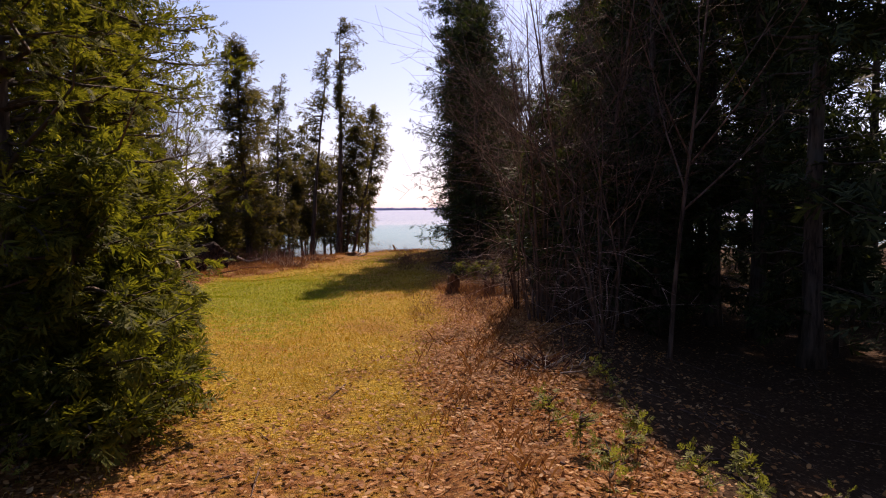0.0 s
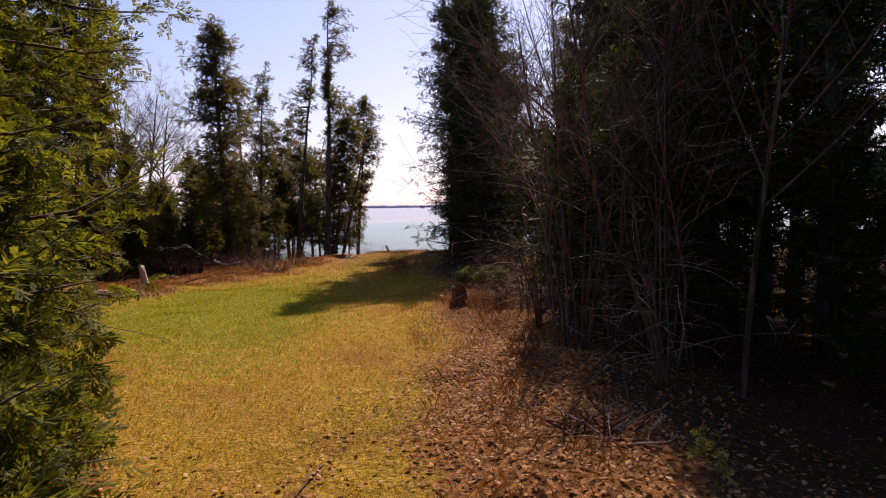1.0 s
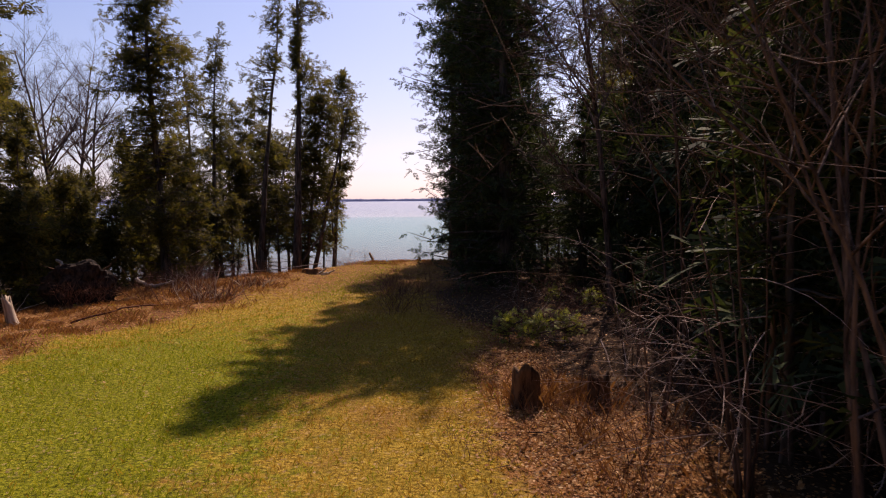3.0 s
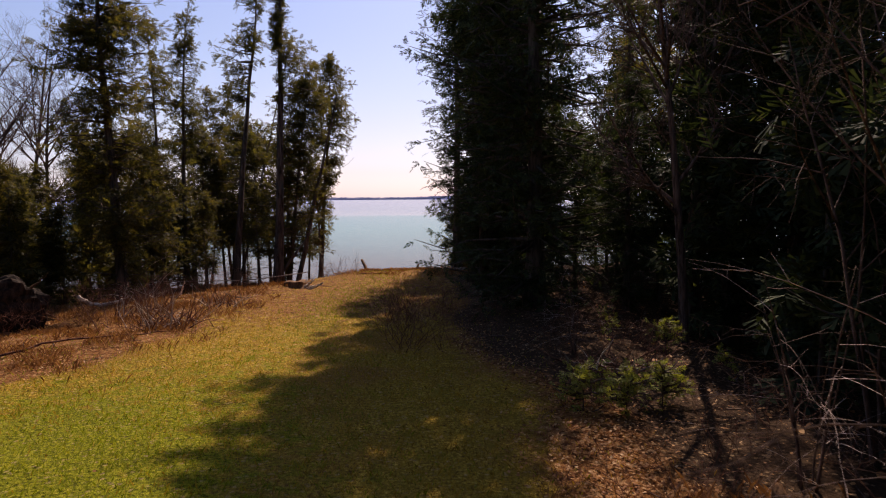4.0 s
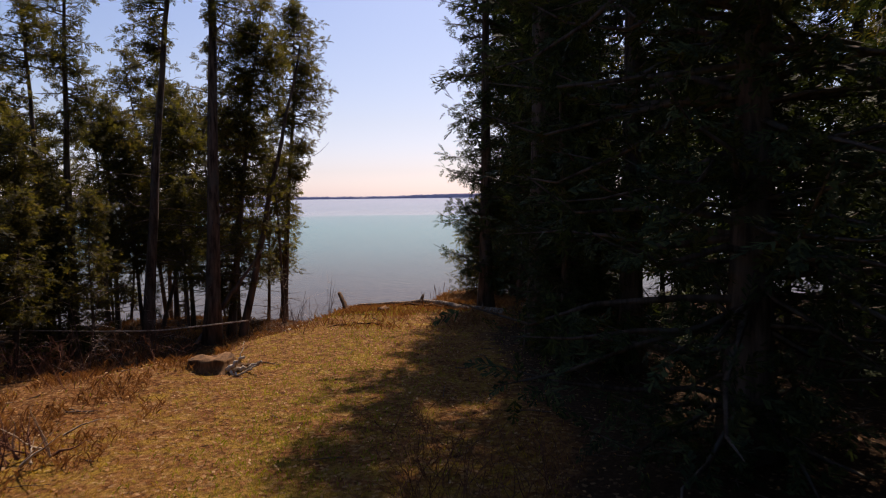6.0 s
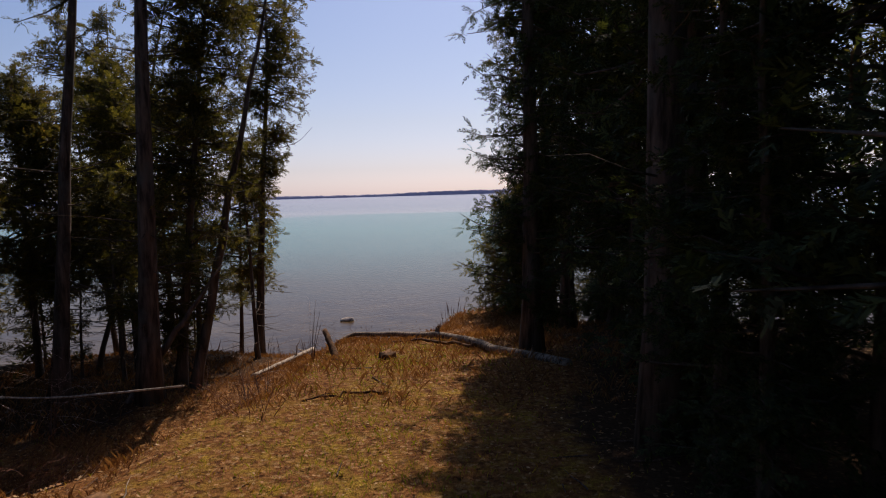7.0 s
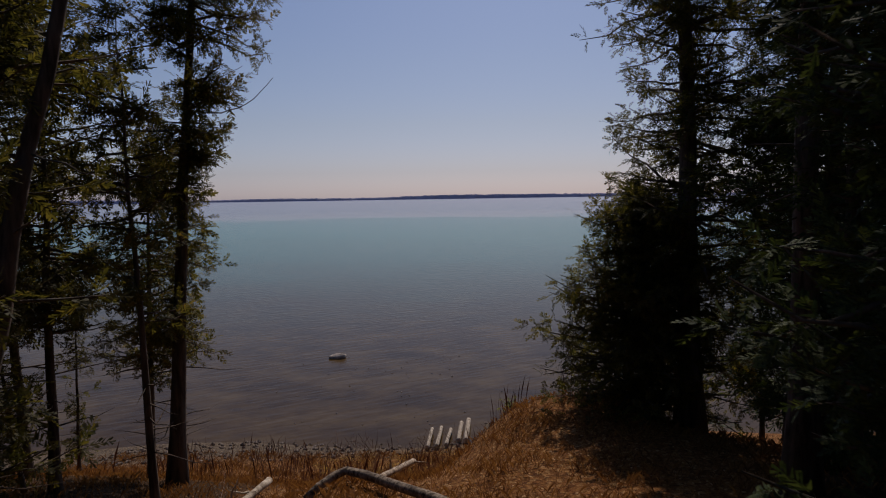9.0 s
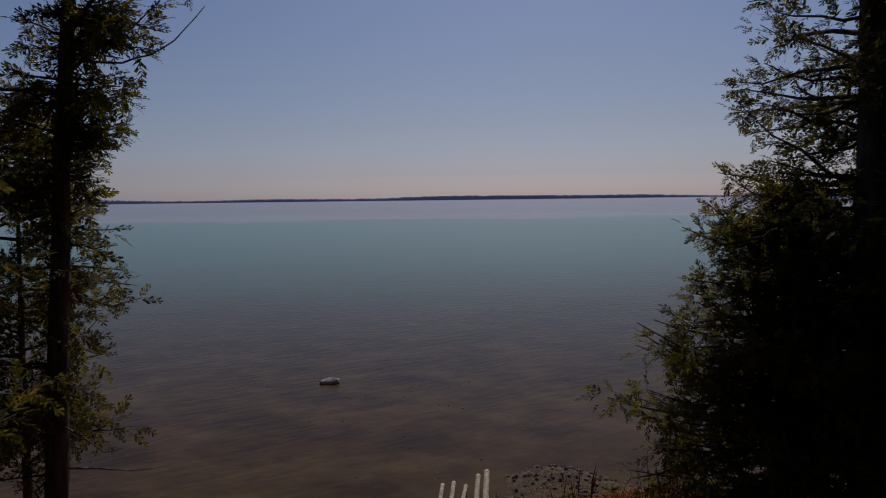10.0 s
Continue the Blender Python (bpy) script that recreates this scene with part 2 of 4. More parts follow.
GLINT_STONE = bark_mat("glint_stone", (0.10, 0.08, 0.065), (0.36, 0.30, 0.24), 9.0, None, 1.0, 0.3)
GLINT_STONE.node_tree.nodes["Principled BSDF"].inputs["Roughness"].default_value = 0.12
GLINT_STONE.node_tree.nodes["Principled BSDF"].inputs["Specular IOR Level"].default_value = 0.8
FARWOOD_HAZE = bark_mat("far_forest_haze", (0.35, 0.34, 0.45), (0.44, 0.42, 0.53), 0.05, None, 1.0, 0.1)
DRY_BLUFF = leaf_mat("rusty_grass_blades", [(0.1, (0.075, 0.035, 0.016)), (0.5, (0.185, 0.090, 0.040)), (0.9, (0.34, 0.19, 0.075))], 0.3, 0.8, (1.2, 0.95, 0.5), 0.08)
GROUND = ground_mat()
WATER = water_mat()


# ---- mesh tools ----
def mesh_of(name, verts, faces, material, smooth=False):
    """A mesh from an array of places and an array of triangles or quads."""
    verts, faces = np.asarray(verts, np.float32), np.asarray(faces, np.int32)
    me = bpy.data.meshes.new(name)
    k = faces.shape[1]
    me.vertices.add(len(verts))
    me.vertices.foreach_set("co", verts.ravel())
    me.loops.add(faces.size)
    me.loops.foreach_set("vertex_index", faces.ravel())
    me.polygons.add(len(faces))
    me.polygons.foreach_set("loop_start", np.arange(0, faces.size, k, dtype=np.int32))
    me.polygons.foreach_set("loop_total", np.full(len(faces), k, np.int32))
    me.polygons.foreach_set("use_smooth", np.full(len(faces), smooth))
    me.materials.append(material)
    me.update(calc_edges=True)
    return me


def part(name, me, parent=None, label=""):
    ob = new(name, me)
    ob.parent = parent
    return tagged(ob, label)


def thing(name, m, label, category, group=""):
    e = new(name)
    e.empty_display_size = 0.2
    e.matrix_world = m
    return tagged(e, label, category, group)


def unit(v):
    return v / np.maximum(np.linalg.norm(v, axis=-1, keepdims=True), 1e-9)


class Tubes:
    """Tapered round limbs, gathered into one mesh."""

    def __init__(self, sides=5):
        self.v, self.f, self.n, self.sides = [], [], 0, sides

    def add(self, pts, radii, cap=True):
        pts = np.asarray(pts, float)
        d = unit(np.gradient(pts, axis=0))
        ref = np.array((0.31, 0.95, 0.05)) if abs(d[0][2]) > 0.6 else np.array((0.05, 0.1, 1.0))
        u = unit(np.cross(d, ref))
        w = np.cross(d, u)
        a = np.linspace(0, 2 * np.pi, self.sides, endpoint=False)
        ring = u[:, None] * np.cos(a)[None, :, None] + w[:, None] * np.sin(a)[None, :, None]
        vv = pts[:, None] + ring * np.asarray(radii, float)[:, None, None]
        m, s = len(pts), self.sides
        i = np.arange(m - 1)[:, None] * s + np.arange(s)[None]
        j = np.arange(m - 1)[:, None] * s + (np.arange(s)[None] + 1) % s
        q = np.stack([i, j, j + s, i + s], -1).reshape(-1, 4)
        self.v.append(vv.reshape(-1, 3))
        self.f.append(q + self.n)
        if cap:
            c = np.vstack([pts[:1], pts[-1:]])
            self.v.append(c)
            k = m * s
            e0 = [[(x + 1) % s, x, k, k] for x in range(s)]
            e1 = [[k - s + x, k - s + (x + 1) % s, k + 1, k + 1] for x in range(s)]
            self.f.append(np.array(e0 + e1) + self.n)
            self.n += 2
        self.n += m * s

    def mesh(self, name, material):
        v, f = np.vstack(self.v), np.vstack(self.f)
        tri = []
        for q in f:
            tri.append((q[0], q[1], q[2]))
            if q[2] != q[3]:
                tri.append((q[0], q[2], q[3]))
        return mesh_of(name, v, tri, material, True)


def spray(kind):
    """One flat frond: little blades along a stem, in quads, one metre long along y."""
    r = np.random.RandomState({"cedar": 3, "far": 4, "rough": 5, "fine": 6}[kind])
    v, f = [], []

    def blade(p, a, ln, wd, dz):
        d = np.array((math.sin(a), math.cos(a), dz))
        s = np.array((math.cos(a), -math.sin(a), 0.0))
        b = len(v)
        if kind == "cedar":
            v.extend([p, p + d * ln * 0.45 + s * wd, p + d * ln, p + d * ln * 0.5 - s * wd])
            f.append((b, b + 1, b + 2, b + 3))
        elif len(f) % 3:
            v.extend([p, p + d * ln * 0.9 + s * wd * 0.8, p + d * ln - s * wd * 0.8])
            f.append((b, b + 1, b + 2))
        else:
            v.extend([p + s * wd * 0.8, p - s * wd * 0.8 + d * ln * 0.1, p + d * ln * 1.1])
            f.append((b, b + 1, b + 2))

    n, ln, wd = {"cedar": (9, 0.30, 0.036), "far": (4, 0.55, 0.085), "rough": (3, 0.58, 0.075), "fine": (6, 0.36, 0.062)}[kind]
    for k in range(n):
        y = 0.05 + 0.8 * k / n
        for s in (-1, 1):
            blade(np.array((0, y, -0.12 * y * y)), s * r.uniform(0.5, 0.95), ln * (1.05 - 0.5 * k / n) * r.uniform(0.75, 1.2), wd * r.uniform(0.7, 1.2), r.uniform(-0.3, 0.12))
    blade(np.array((0, 0.0, 0)), 0.0, 0.55, wd * 0.6, -0.05)
    blade(np.array((0, 0.5, -0.03)), r.uniform(-0.2, 0.2), 0.5, wd * 0.9, -0.2)
    return np.array(v), np.array(f)


SPRAYS = {k: spray(k) for k in ("cedar", "far", "rough", "fine")}


def scatter(name, kind, places, ahead, up, size, material):
    """A crown: one frond at each place."""
    tv, tf = SPRAYS[kind]
    ahead = unit(ahead)
    side = unit(np.cross(ahead, up))
    top = np.cross(side, ahead)
    v = places[:, None] + size[:, None, None] * (tv[None, :, :1] * side[:, None] + tv[None, :, 1:2] * ahead[:, None] + tv[None, :, 2:] * top[:, None])
    f = tf[None] + (np.arange(len(places)) * len(tv))[:, None, None]
    return mesh_of(name, v.reshape(-1, 3), f.reshape(-1, tf.shape[1]), material)


def cone_shape(t, b):
    s = np.clip((t - b) / (1 - b), 0, 1)
    return np.minimum(1.0, 0.35 + s * 4.0) * (1 - s) ** 0.75 + 0.06


def column_shape(t, b):
    s = np.clip((t - b) / (1 - b), 0, 1)
    return np.minimum(1.0, 0.45 + s * 3.0) * np.sqrt(np.clip(1 - s ** 1.6, 0, 1)) + 0.07


def top_shape(t, b):
    s = np.clip((t - b) / (1 - b), 0, 1)
    return np.interp(s, (0, 0.25, 0.45, 0.72, 0.9, 1), (0.35, 0.42, 0.62, 1.0, 0.7, 0.15))


def tree(name, seed, h, trunk_r, base, radius, limbs, per, size, label, kind="cedar", leaves=None, shape=column_shape, lean=(0, 0), dead=0.0, rise=0.15, group="", ragged=0.6, side=None):
    """An evergreen: bent tapered trunk, limbs that droop and turn up, fronds along them. base: where the crown starts, as a share of the height. side: the way most limbs point, in radians."""
    r = np.random.RandomState(seed)
    leaves = leaves or CEDAR
    e = thing(name, Matrix.Identity(4), label, "tree", group)
    k = 12
    s = np.linspace(0, 1, k)
    wob = np.cumsum(r.normal(0, 0.018, (k, 2)), 0) * h * 0.25
    axis = np.column_stack([wob[:, 0] * s + lean[0] * s * h, wob[:, 1] * s + lean[1] * s * h, s * (h + 0.25) - 0.25])
    rad = trunk_r * (1 - 0.93 * s) * (1 + 0.55 * np.exp(-s * 22))
    tb = Tubes(8)
    tb.add(axis, rad)
    part("trunk", tb.mesh("trunk", BARK), e)
    at = lambda t: np.column_stack([np.interp(t, s, axis[:, i]) for i in range(3)])
    t = base + (0.99 - base) * r.rand(limbs) ** 0.85
    az = r.rand(limbs) * 2 * np.pi
    many = max(6, limbs // 6)
    bt, ba, bl = base + (0.97 - base) * r.rand(many) ** 0.85, r.rand(many) * 6.283, r.uniform(0.45, 1.2, many)
    own, loose = r.randint(0, many, limbs), r.rand(limbs) > ragged
    t = np.where(loose, t, np.clip(bt[own] + r.normal(0, 0.022, limbs), base, 0.99))
    az = np.where(loose, az, ba[own] + r.normal(0, 0.5, limbs))
    ln = radius * shape(t, base) * r.uniform(0.5, 1.1, limbs) * np.where(loose, 0.75, bl[own])
    if side is not None:
        ln = ln * (0.62 + 0.5 * np.cos(az - side))
    ln = np.minimum(ln, 0.85 * radius)
    root = at(t)
    outw = np.column_stack([np.cos(az), np.sin(az), np.zeros(limbs)])
    up0 = r.normal(rise, 0.22, limbs)
    lb = Tubes(3)
    pl, ah, sz = [], [], []
    for i in range(limbs):
        q = np.linspace(0, 1, 5)
        zz = ln[i] * (up0[i] * q - 0.45 * q ** 2 + 0.40 * q ** 3)
        pts = root[i] + outw[i] * (q * ln[i])[:, None]
        pts[:, 2] += zz
        pts[1:] += r.normal(0, 0.03, (4, 3)) * ln[i]
        lb.add(pts, 0.005 + (0.008 + 0.013 * ln[i]) * (1 - q), False)
        m = max(3, int(per * (0.35 + 0.65 * ln[i] / radius)))
        tufts = max(2, int(ln[i] / 0.34) + 1)
        u = np.clip(0.16 + 0.86 * (np.arange(tufts) + r.rand(tufts)) / tufts, 0, 1)
        mid = np.column_stack([np.interp(u, q, pts[:, j]) for j in range(3)])
        mid[:, :2] += r.normal(0, 0.035 * ln[i], (tufts, 2)) * u[:, None]
        which = r.randint(0, tufts, m)
        way = unit(r.normal(0, 1, (m, 3)) * np.array((1, 1, 0.75)) + outw[i] * 0.55 + np.array((0, 0, -0.12)))
        spread = 0.08 + 0.05 * ln[i]
        pl.append(mid[which] + way * spread * r.rand(m)[:, None])
        ah.append(way)
        sz.append(size * r.uniform(0.55, 1.25, m))
    if dead > 0:
        for i in range(int(dead)):
            tt = r.uniform(0.08, max(base, 0.3))
            a, l2 = r.rand() * 6.283, r.uniform(0.3, 1.1) * radius * 0.8
            o = at(np.array([tt]))[0]
            q = np.linspace(0, 1, 4)[:, None]
            lb.add(o + np.array((math.cos(a), math.sin(a), r.uniform(-0.35, 0.25))) * l2 * q + r.normal(0, 0.04, (4, 3)) * q, 0.014 * (1.1 - q[:, 0]), False)
    tagged(part("branchwork", lb.mesh("branchwork", BARK), e), kind="stuff")
    pl, ah, sz = np.vstack(pl), np.vstack(ah), np.concatenate(sz)
    upv = unit(np.column_stack([r.normal(0, 0.7, len(pl)), r.normal(0, 0.7, len(pl)), np.ones(len(pl))]))
    part("crown", scatter("crown", kind, pl, ah, upv, sz, leaves), e)
    return e


def bare_tree(name, seed, h, trunk_r, label, category, spread=0.55, levels=3, stems=1, material=None, split=7, group="", wild=0.10, reach=1.0):
    """A leafless tree or shrub: forking stems, thinner at each fork."""
    r = np.random.RandomState(seed)
    e = thing(name, Matrix.Identity(4), label, category, group)

    def grow(tb, p, d, ln, rad, level):
        q = 7 if level < 2 else 4
        pts = [np.array(p, float)]
        for _ in range(q - 1):
            d = unit(d + r.normal(0, wild, 3) + np.array((0, 0, 0.05)))
            pts.append(pts[-1] + d * ln / (q - 1))
        pts = np.array(pts)
        s = np.linspace(0, 1, q)
        tb.add(pts, np.maximum(rad * (1 - 0.8 * s), 0.0022), False)
        if level >= levels:
            return
        for _ in range(split if level == 0 else max(3, split - 3)):
            u = r.uniform(0.25, 0.98)
            b = np.array([np.interp(u, s, pts[:, i]) for i in range(3)])
            o = unit(np.cross(d, r.normal(0, 1, 3)))
            nd = unit(d * (1 - spread) + o * spread + np.array((0, 0, 0.12)))
            grow(tb, b, nd, ln * reach * r.uniform(0.35, 0.6), rad * (1 - 0.8 * u) * 0.62, level + 1)

    for i in range(stems):
        tb = Tubes(5 if trunk_r > 0.05 else 3)
        a = r.rand() * 6.283
        off = np.array((math.cos(a), math.sin(a), 0)) * (0.05 + 0.16 * r.rand() if stems > 1 else 0)
        d = unit(np.array((off[0] * 2.2 + r.normal(0, 0.06), off[1] * 2.2 + r.normal(0, 0.06), 1.0)))
        grow(tb, off + np.array((0, 0, -0.08)), d, h * r.uniform(0.75, 1.0), trunk_r * r.uniform(0.7, 1.0), 0)
        name2 = "stem" if stems > 1 else "trunk"
        if stems > 1:
            part(name2, tb.mesh(name2, material or TWIG), e)
            continue
        main = Tubes(tb.sides)
        main.v, main.f = tb.v[:1], tb.f[:1]
        part(name2, main.mesh(name2, material or TWIG), e)
        tb.v, tb.f = tb.v[1:], [f - len(main.v[0]) for f in tb.f[1:]]
        tagged(part("branchwork", tb.mesh("branchwork", material or TWIG), e), kind="stuff")
    return e


def bend(pts, n=14, rough=0.012, seed=0):
    r = np.random.RandomState(seed)
    pts = np.asarray(pts, float)
    s = np.linspace(0, len(pts) - 1, n)
    out = np.column_stack([np.interp(s, np.arange(len(pts)), pts[:, i]) for i in range(3)])
    for _ in range(2):
        out[1:-1] = 0.25 * out[:-2] + 0.5 * out[1:-1] + 0.25 * out[2:]
    return out + r.normal(0, rough, out.shape)


def smooth01(v):
    v = np.clip(v, 0, 1)
    return v * v * (3 - 2 * v)


# ---- the lie of the land ----
LAKE = -4.6
BLUFF_S = (-60, 0, 4.0, 7.8, 9.4, 12, 15, 18.2, 20, 26, 60, 300, 2900, 2960, 3400)
BLUFF_Z = (0, 0, -0.45, -1.10, -1.75, -2.9, -3.85, -4.45, -4.8, -5.4, -7.0, -12, -12, -3.5, 1.0)


def lumps(x, y):
    return (0.05 * np.sin(x * 1.3 + 0.7 * y) * np.cos(y * 0.9 - 0.4 * x) + 0.03 * np.sin(2.9 * x + 1.0) * np.sin(2.3 * y)
            + 0.09 * np.sin(0.35 * x + 2) * np.sin(0.28 * y + 1))


def land(x, y):
    """The height of the ground."""
    x, y = np.asarray(x, float), np.asarray(y, float)
    edge = 37.0 + 0.5 * np.sin(x * 0.5) + np.where(np.abs(x) > 12, (np.abs(x) - 12) * 0.02, 0) * 0
    z = np.interp(y - edge, BLUFF_S, BLUFF_Z)
    near = smooth01((60 - y) / 15)
    z = z - 1.0 * smooth01((x - 2.2) / 4.0) * smooth01((36 - y) / 8) * smooth01((y + 2) / 4)
    z = z - 0.55 * smooth01((-8.0 - x) / 4) * smooth01((y - 22) / 8) * smooth01((44 - y) / 4)
    z = z - 1.3 * np.exp(-((y - 35.6) / 2.6) ** 2) * smooth01((np.interp(y, (32, 33.5, 36, 38), (-5.6, -5.1, -3.95, -3.75)) - x) / 1.8)
    z = z - 0.75 * smooth01((-3.75 - x) / 1.6) * smooth01((y - 35.8) / 3.2) * smooth01((48 - y) / 6)
    z = z + 1.35 * np.exp(-(np.abs(x + 0.4) / 1.8) ** 3 - ((y - 48.0) / 2.4) ** 2)
    z = z + 0.5 * np.exp(-((x - 0.3) / 1.3) ** 2 - ((y - 57.2) / 1.1) ** 2)
    z = z + lumps(x, y) * near * (1 - 0.7 * smooth01((y - 41) / 4)) * np.where((x > -5) & (x < 1), 0.6, 1.4)
    return z


def gz(x, y):
    return float(land(x, y))


def stand(ob, x, y, turn=0.0, scale=1.0, sink=0.0):
    ob.matrix_world = pose(x, y, gz(x, y) - sink, 0, 0, turn) @ Matrix.Scale(scale, 4)
    return ob


def spaced(a, b, step, far, grow=1.25):
    mid = list(np.arange(a, b, step))
    lo, hi, d = [], [], step
    p = a
    while p > far[0]:
        d *= grow
        p -= d
        lo.append(p)
    p, d = mid[-1], step
    while p < far[1]:
        d *= grow
        p += d
        hi.append(p)
    return np.array(lo[::-1] + mid + hi)


GX, GY = spaced(-15, 6, 0.24, (-3000, 3000)), spaced(-1, 58, 0.27, (-400, 4300))
XX, YY = np.meshgrid(GX, GY)
ZZ = land(XX, YY)
gv = np.column_stack([XX.ravel(), YY.ravel(), ZZ.ravel()])
nx, ny = len(GX), len(GY)
gi = (np.arange(ny - 1)[:, None] * nx + np.arange(nx - 1)[None]).ravel()
gme = mesh_of("ground", gv, np.column_stack([gi, gi + 1, gi + nx + 1, gi + nx]), GROUND, True)


def cover_of(x, y):
    """Green grass, leaf litter, lake bed and needle duff with painted tree shade, each from 0 to 1."""
    wig = 0.6 * np.sin(y * 0.8) + 0.4 * np.sin(y * 1.7 + x)
    green = 1.1 * np.exp(-((x + 5.2) / 2.6) ** 2 - ((y - 18.0) / 4.8) ** 2) + 0.42 * np.exp(-((x + 3.0) / 1.8) ** 2 - ((y - 13.5) / 4.8) ** 2)
    green = green + 0.55 * np.exp(-((x + 2.6) / 1.2) ** 2 - ((y - 39) / 2.5) ** 2) + 0.75 * np.exp(-((x + 3.3 - 0.04 * (y - 26)) / 0.9) ** 2 - ((y - 30) / 6.0) ** 2)
    right = smooth01((x - np.interp(y, (0, 8, 16, 20, 24, 28, 34, 40), (-0.1, -0.5, -0.75, -0.9, -1.6, -1.9, -1.5, -1.0)) + 0.3 * wig) / 1.7)
    left = smooth01((np.interp(y, (16, 18, 20.5, 24, 28, 31, 36), (-8.0, -7.3, -6.5, -5.5, -5.1, -4.8, -4.6)) - x + 0.4 * wig) / 1.1) * smooth01((y - 16) / 2)
    left = np.maximum(left, smooth01((-1.7 - x) / 0.8) * smooth01((9 - y) / 2.5))
    end = (0.95 - 0.8 * np.clip(green * (y > 26), 0, 1)) * smooth01((y - 33) / 4) * smooth01((53 - y) / 3)
    front = 0.62 * smooth01((8.5 - y) / 4)
    ruts = 0.6 * (np.exp(-((x + 0.5) / 0.28) ** 2) + np.exp(-((x - 0.85) / 0.3) ** 2)) * smooth01((12 - y) / 6)
    front = np.maximum(np.maximum(front, ruts), 0.60 * smooth01((y - 21) / 8))
    bed = smooth01((y - 53.5 - 0.25 * (np.clip(x, -12, 8) + 4)) / 2.0)
    duff_and_shade = smooth01((x - np.interp(y, (0, 6, 12, 17, 20, 23, 26, 35, 40, 46), (2.2, 2.0, 1.7, 1.2, 0.2, -0.9, -1.4, -1.2, -0.3, 1.5)) + 0.3 * wig) / 1.2) * smooth01((47 - y) / 3)
    duff_and_shade = np.maximum(duff_and_shade, smooth01((-2.3 - x) / 1.2) * smooth01((9.5 - y) / 3))
    duff_and_shade = np.maximum(duff_and_shade, smooth01((-9.5 - x + 0.3 * (y - 28) * (y > 28) + 0.5 * wig) / 2.0) * smooth01((y - 26) / 4) * smooth01((49 - y) / 3))
    duff_and_shade = np.maximum(duff_and_shade, smooth01((-10.8 - x + 0.8 * wig) / 2.5) * smooth01((49 - y) / 3))
    return np.clip(green, 0, 1), np.clip(np.maximum.reduce([right, left, end, front]), 0, 1), bed, np.clip(duff_and_shade, 0, 1)


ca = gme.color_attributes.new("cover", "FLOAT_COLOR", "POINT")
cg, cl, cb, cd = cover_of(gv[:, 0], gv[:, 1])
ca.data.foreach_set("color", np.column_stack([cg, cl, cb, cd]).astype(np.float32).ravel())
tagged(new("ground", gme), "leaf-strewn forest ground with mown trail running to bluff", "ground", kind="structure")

wx = spaced(-60, 60, 6, (-3000, 3000), 1.4)
wy = np.array([44, 60, 80, 120, 200, 400, 800, 1600, 2400, 3040.0])
WX, WY = np.meshgrid(wx, wy)
wi = (np.arange(len(wy) - 1)[:, None] * len(wx) + np.arange(len(wx) - 1)[None]).ravel()
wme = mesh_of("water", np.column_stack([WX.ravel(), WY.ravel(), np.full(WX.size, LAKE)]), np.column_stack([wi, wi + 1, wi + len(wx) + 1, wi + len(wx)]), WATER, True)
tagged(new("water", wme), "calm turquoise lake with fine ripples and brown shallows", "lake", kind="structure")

# the wooded far shore
fr = np.random.RandomState(9)
fx = np.arange(-2600, 2600, 5.0)
hill = 13 + 3.0 * np.sin(fx / 310.0 + 0.4) + 2.5 * np.sin(fx / 120.0) + fr.normal(0, 0.9, len(fx)) + 2.5 * np.exp(-((fx - 560) / 170) ** 2)
fv, ff = [], []
for i, (x, hh) in enumerate(zip(fx, hill)):
    b, w = len(fv), fr.uniform(5, 16)
    d = fr.uniform(0, 30)
    for dx, dy, dz in ((-w, 0, -6), (w, 0, -6), (w * 0.8, 12, hh * 0.6), (0, 18, hh), (-w * 0.8, 12, hh * 0.62), (0, 60, hh * 0.7)):
        fv.append((x + dx, 3000 + d + dy, LAKE + dz))
    ff += [(b, b + 1, b + 2), (b, b + 2, b + 4), (b + 4, b + 2, b + 3), (b + 4, b + 3, b + 5), (b + 3, b + 2, b + 5)]
tagged(new("distant_woods", mesh_of("distant_woods", fv, ff, FARWOOD_HAZE)), "hazy low wooded shore across the lake", "woods", kind="stuff")

# the woods that go on around
wv = np.random.RandomState(19)
tx, ty = wv.uniform(-70, 75, 2600), wv.uniform(-50, 45, 2600)
keep = ((tx < -21) | (tx > 24) | (ty < -15)) & (wv.rand(2600) < 0.45)
tx, ty = tx[keep], ty[keep]
tall = wv.uniform(8, 14, len(tx))
n_s = 22
hh = wv.rand(len(tx), n_s) ** 0.8
az = wv.rand(len(tx), n_s) * 6.283
rr = 2.3 * (1 - hh) ** 0.7 * wv.uniform(0.2, 1.0, hh.shape) + 0.1
wp = np.stack([tx[:, None] + np.cos(az) * rr, ty[:, None] + np.sin(az) * rr, land(tx, ty)[:, None] + 0.4 + hh * tall[:, None]], -1).reshape(-1, 3)
wa = np.stack([np.cos(az), np.sin(az), wv.normal(-0.2, 0.3, hh.shape)], -1).reshape(-1, 3)
wu = unit(np.column_stack([wv.normal(0, 0.5, (len(wp), 2)), np.ones(len(wp))]))
tagged(new("woods", scatter("woods", "rough", wp, wa, wu, wv.uniform(1.2, 2.3, len(wp)), CEDAR)), "dense evergreen woods going on around the clearing", "woods", kind="stuff")

# ---- trees beside the clearing ----
near_cedar = tree("cedar_tree", 11, 11.0, 0.13, 0.0, 2.75, 430, 42, 0.23, "bushy green cedar beside the trail, foliage to the ground", leaves=CEDAR_NEAR, dead=14, ragged=0.1)
stand(near_cedar, -3.65, 6.2)
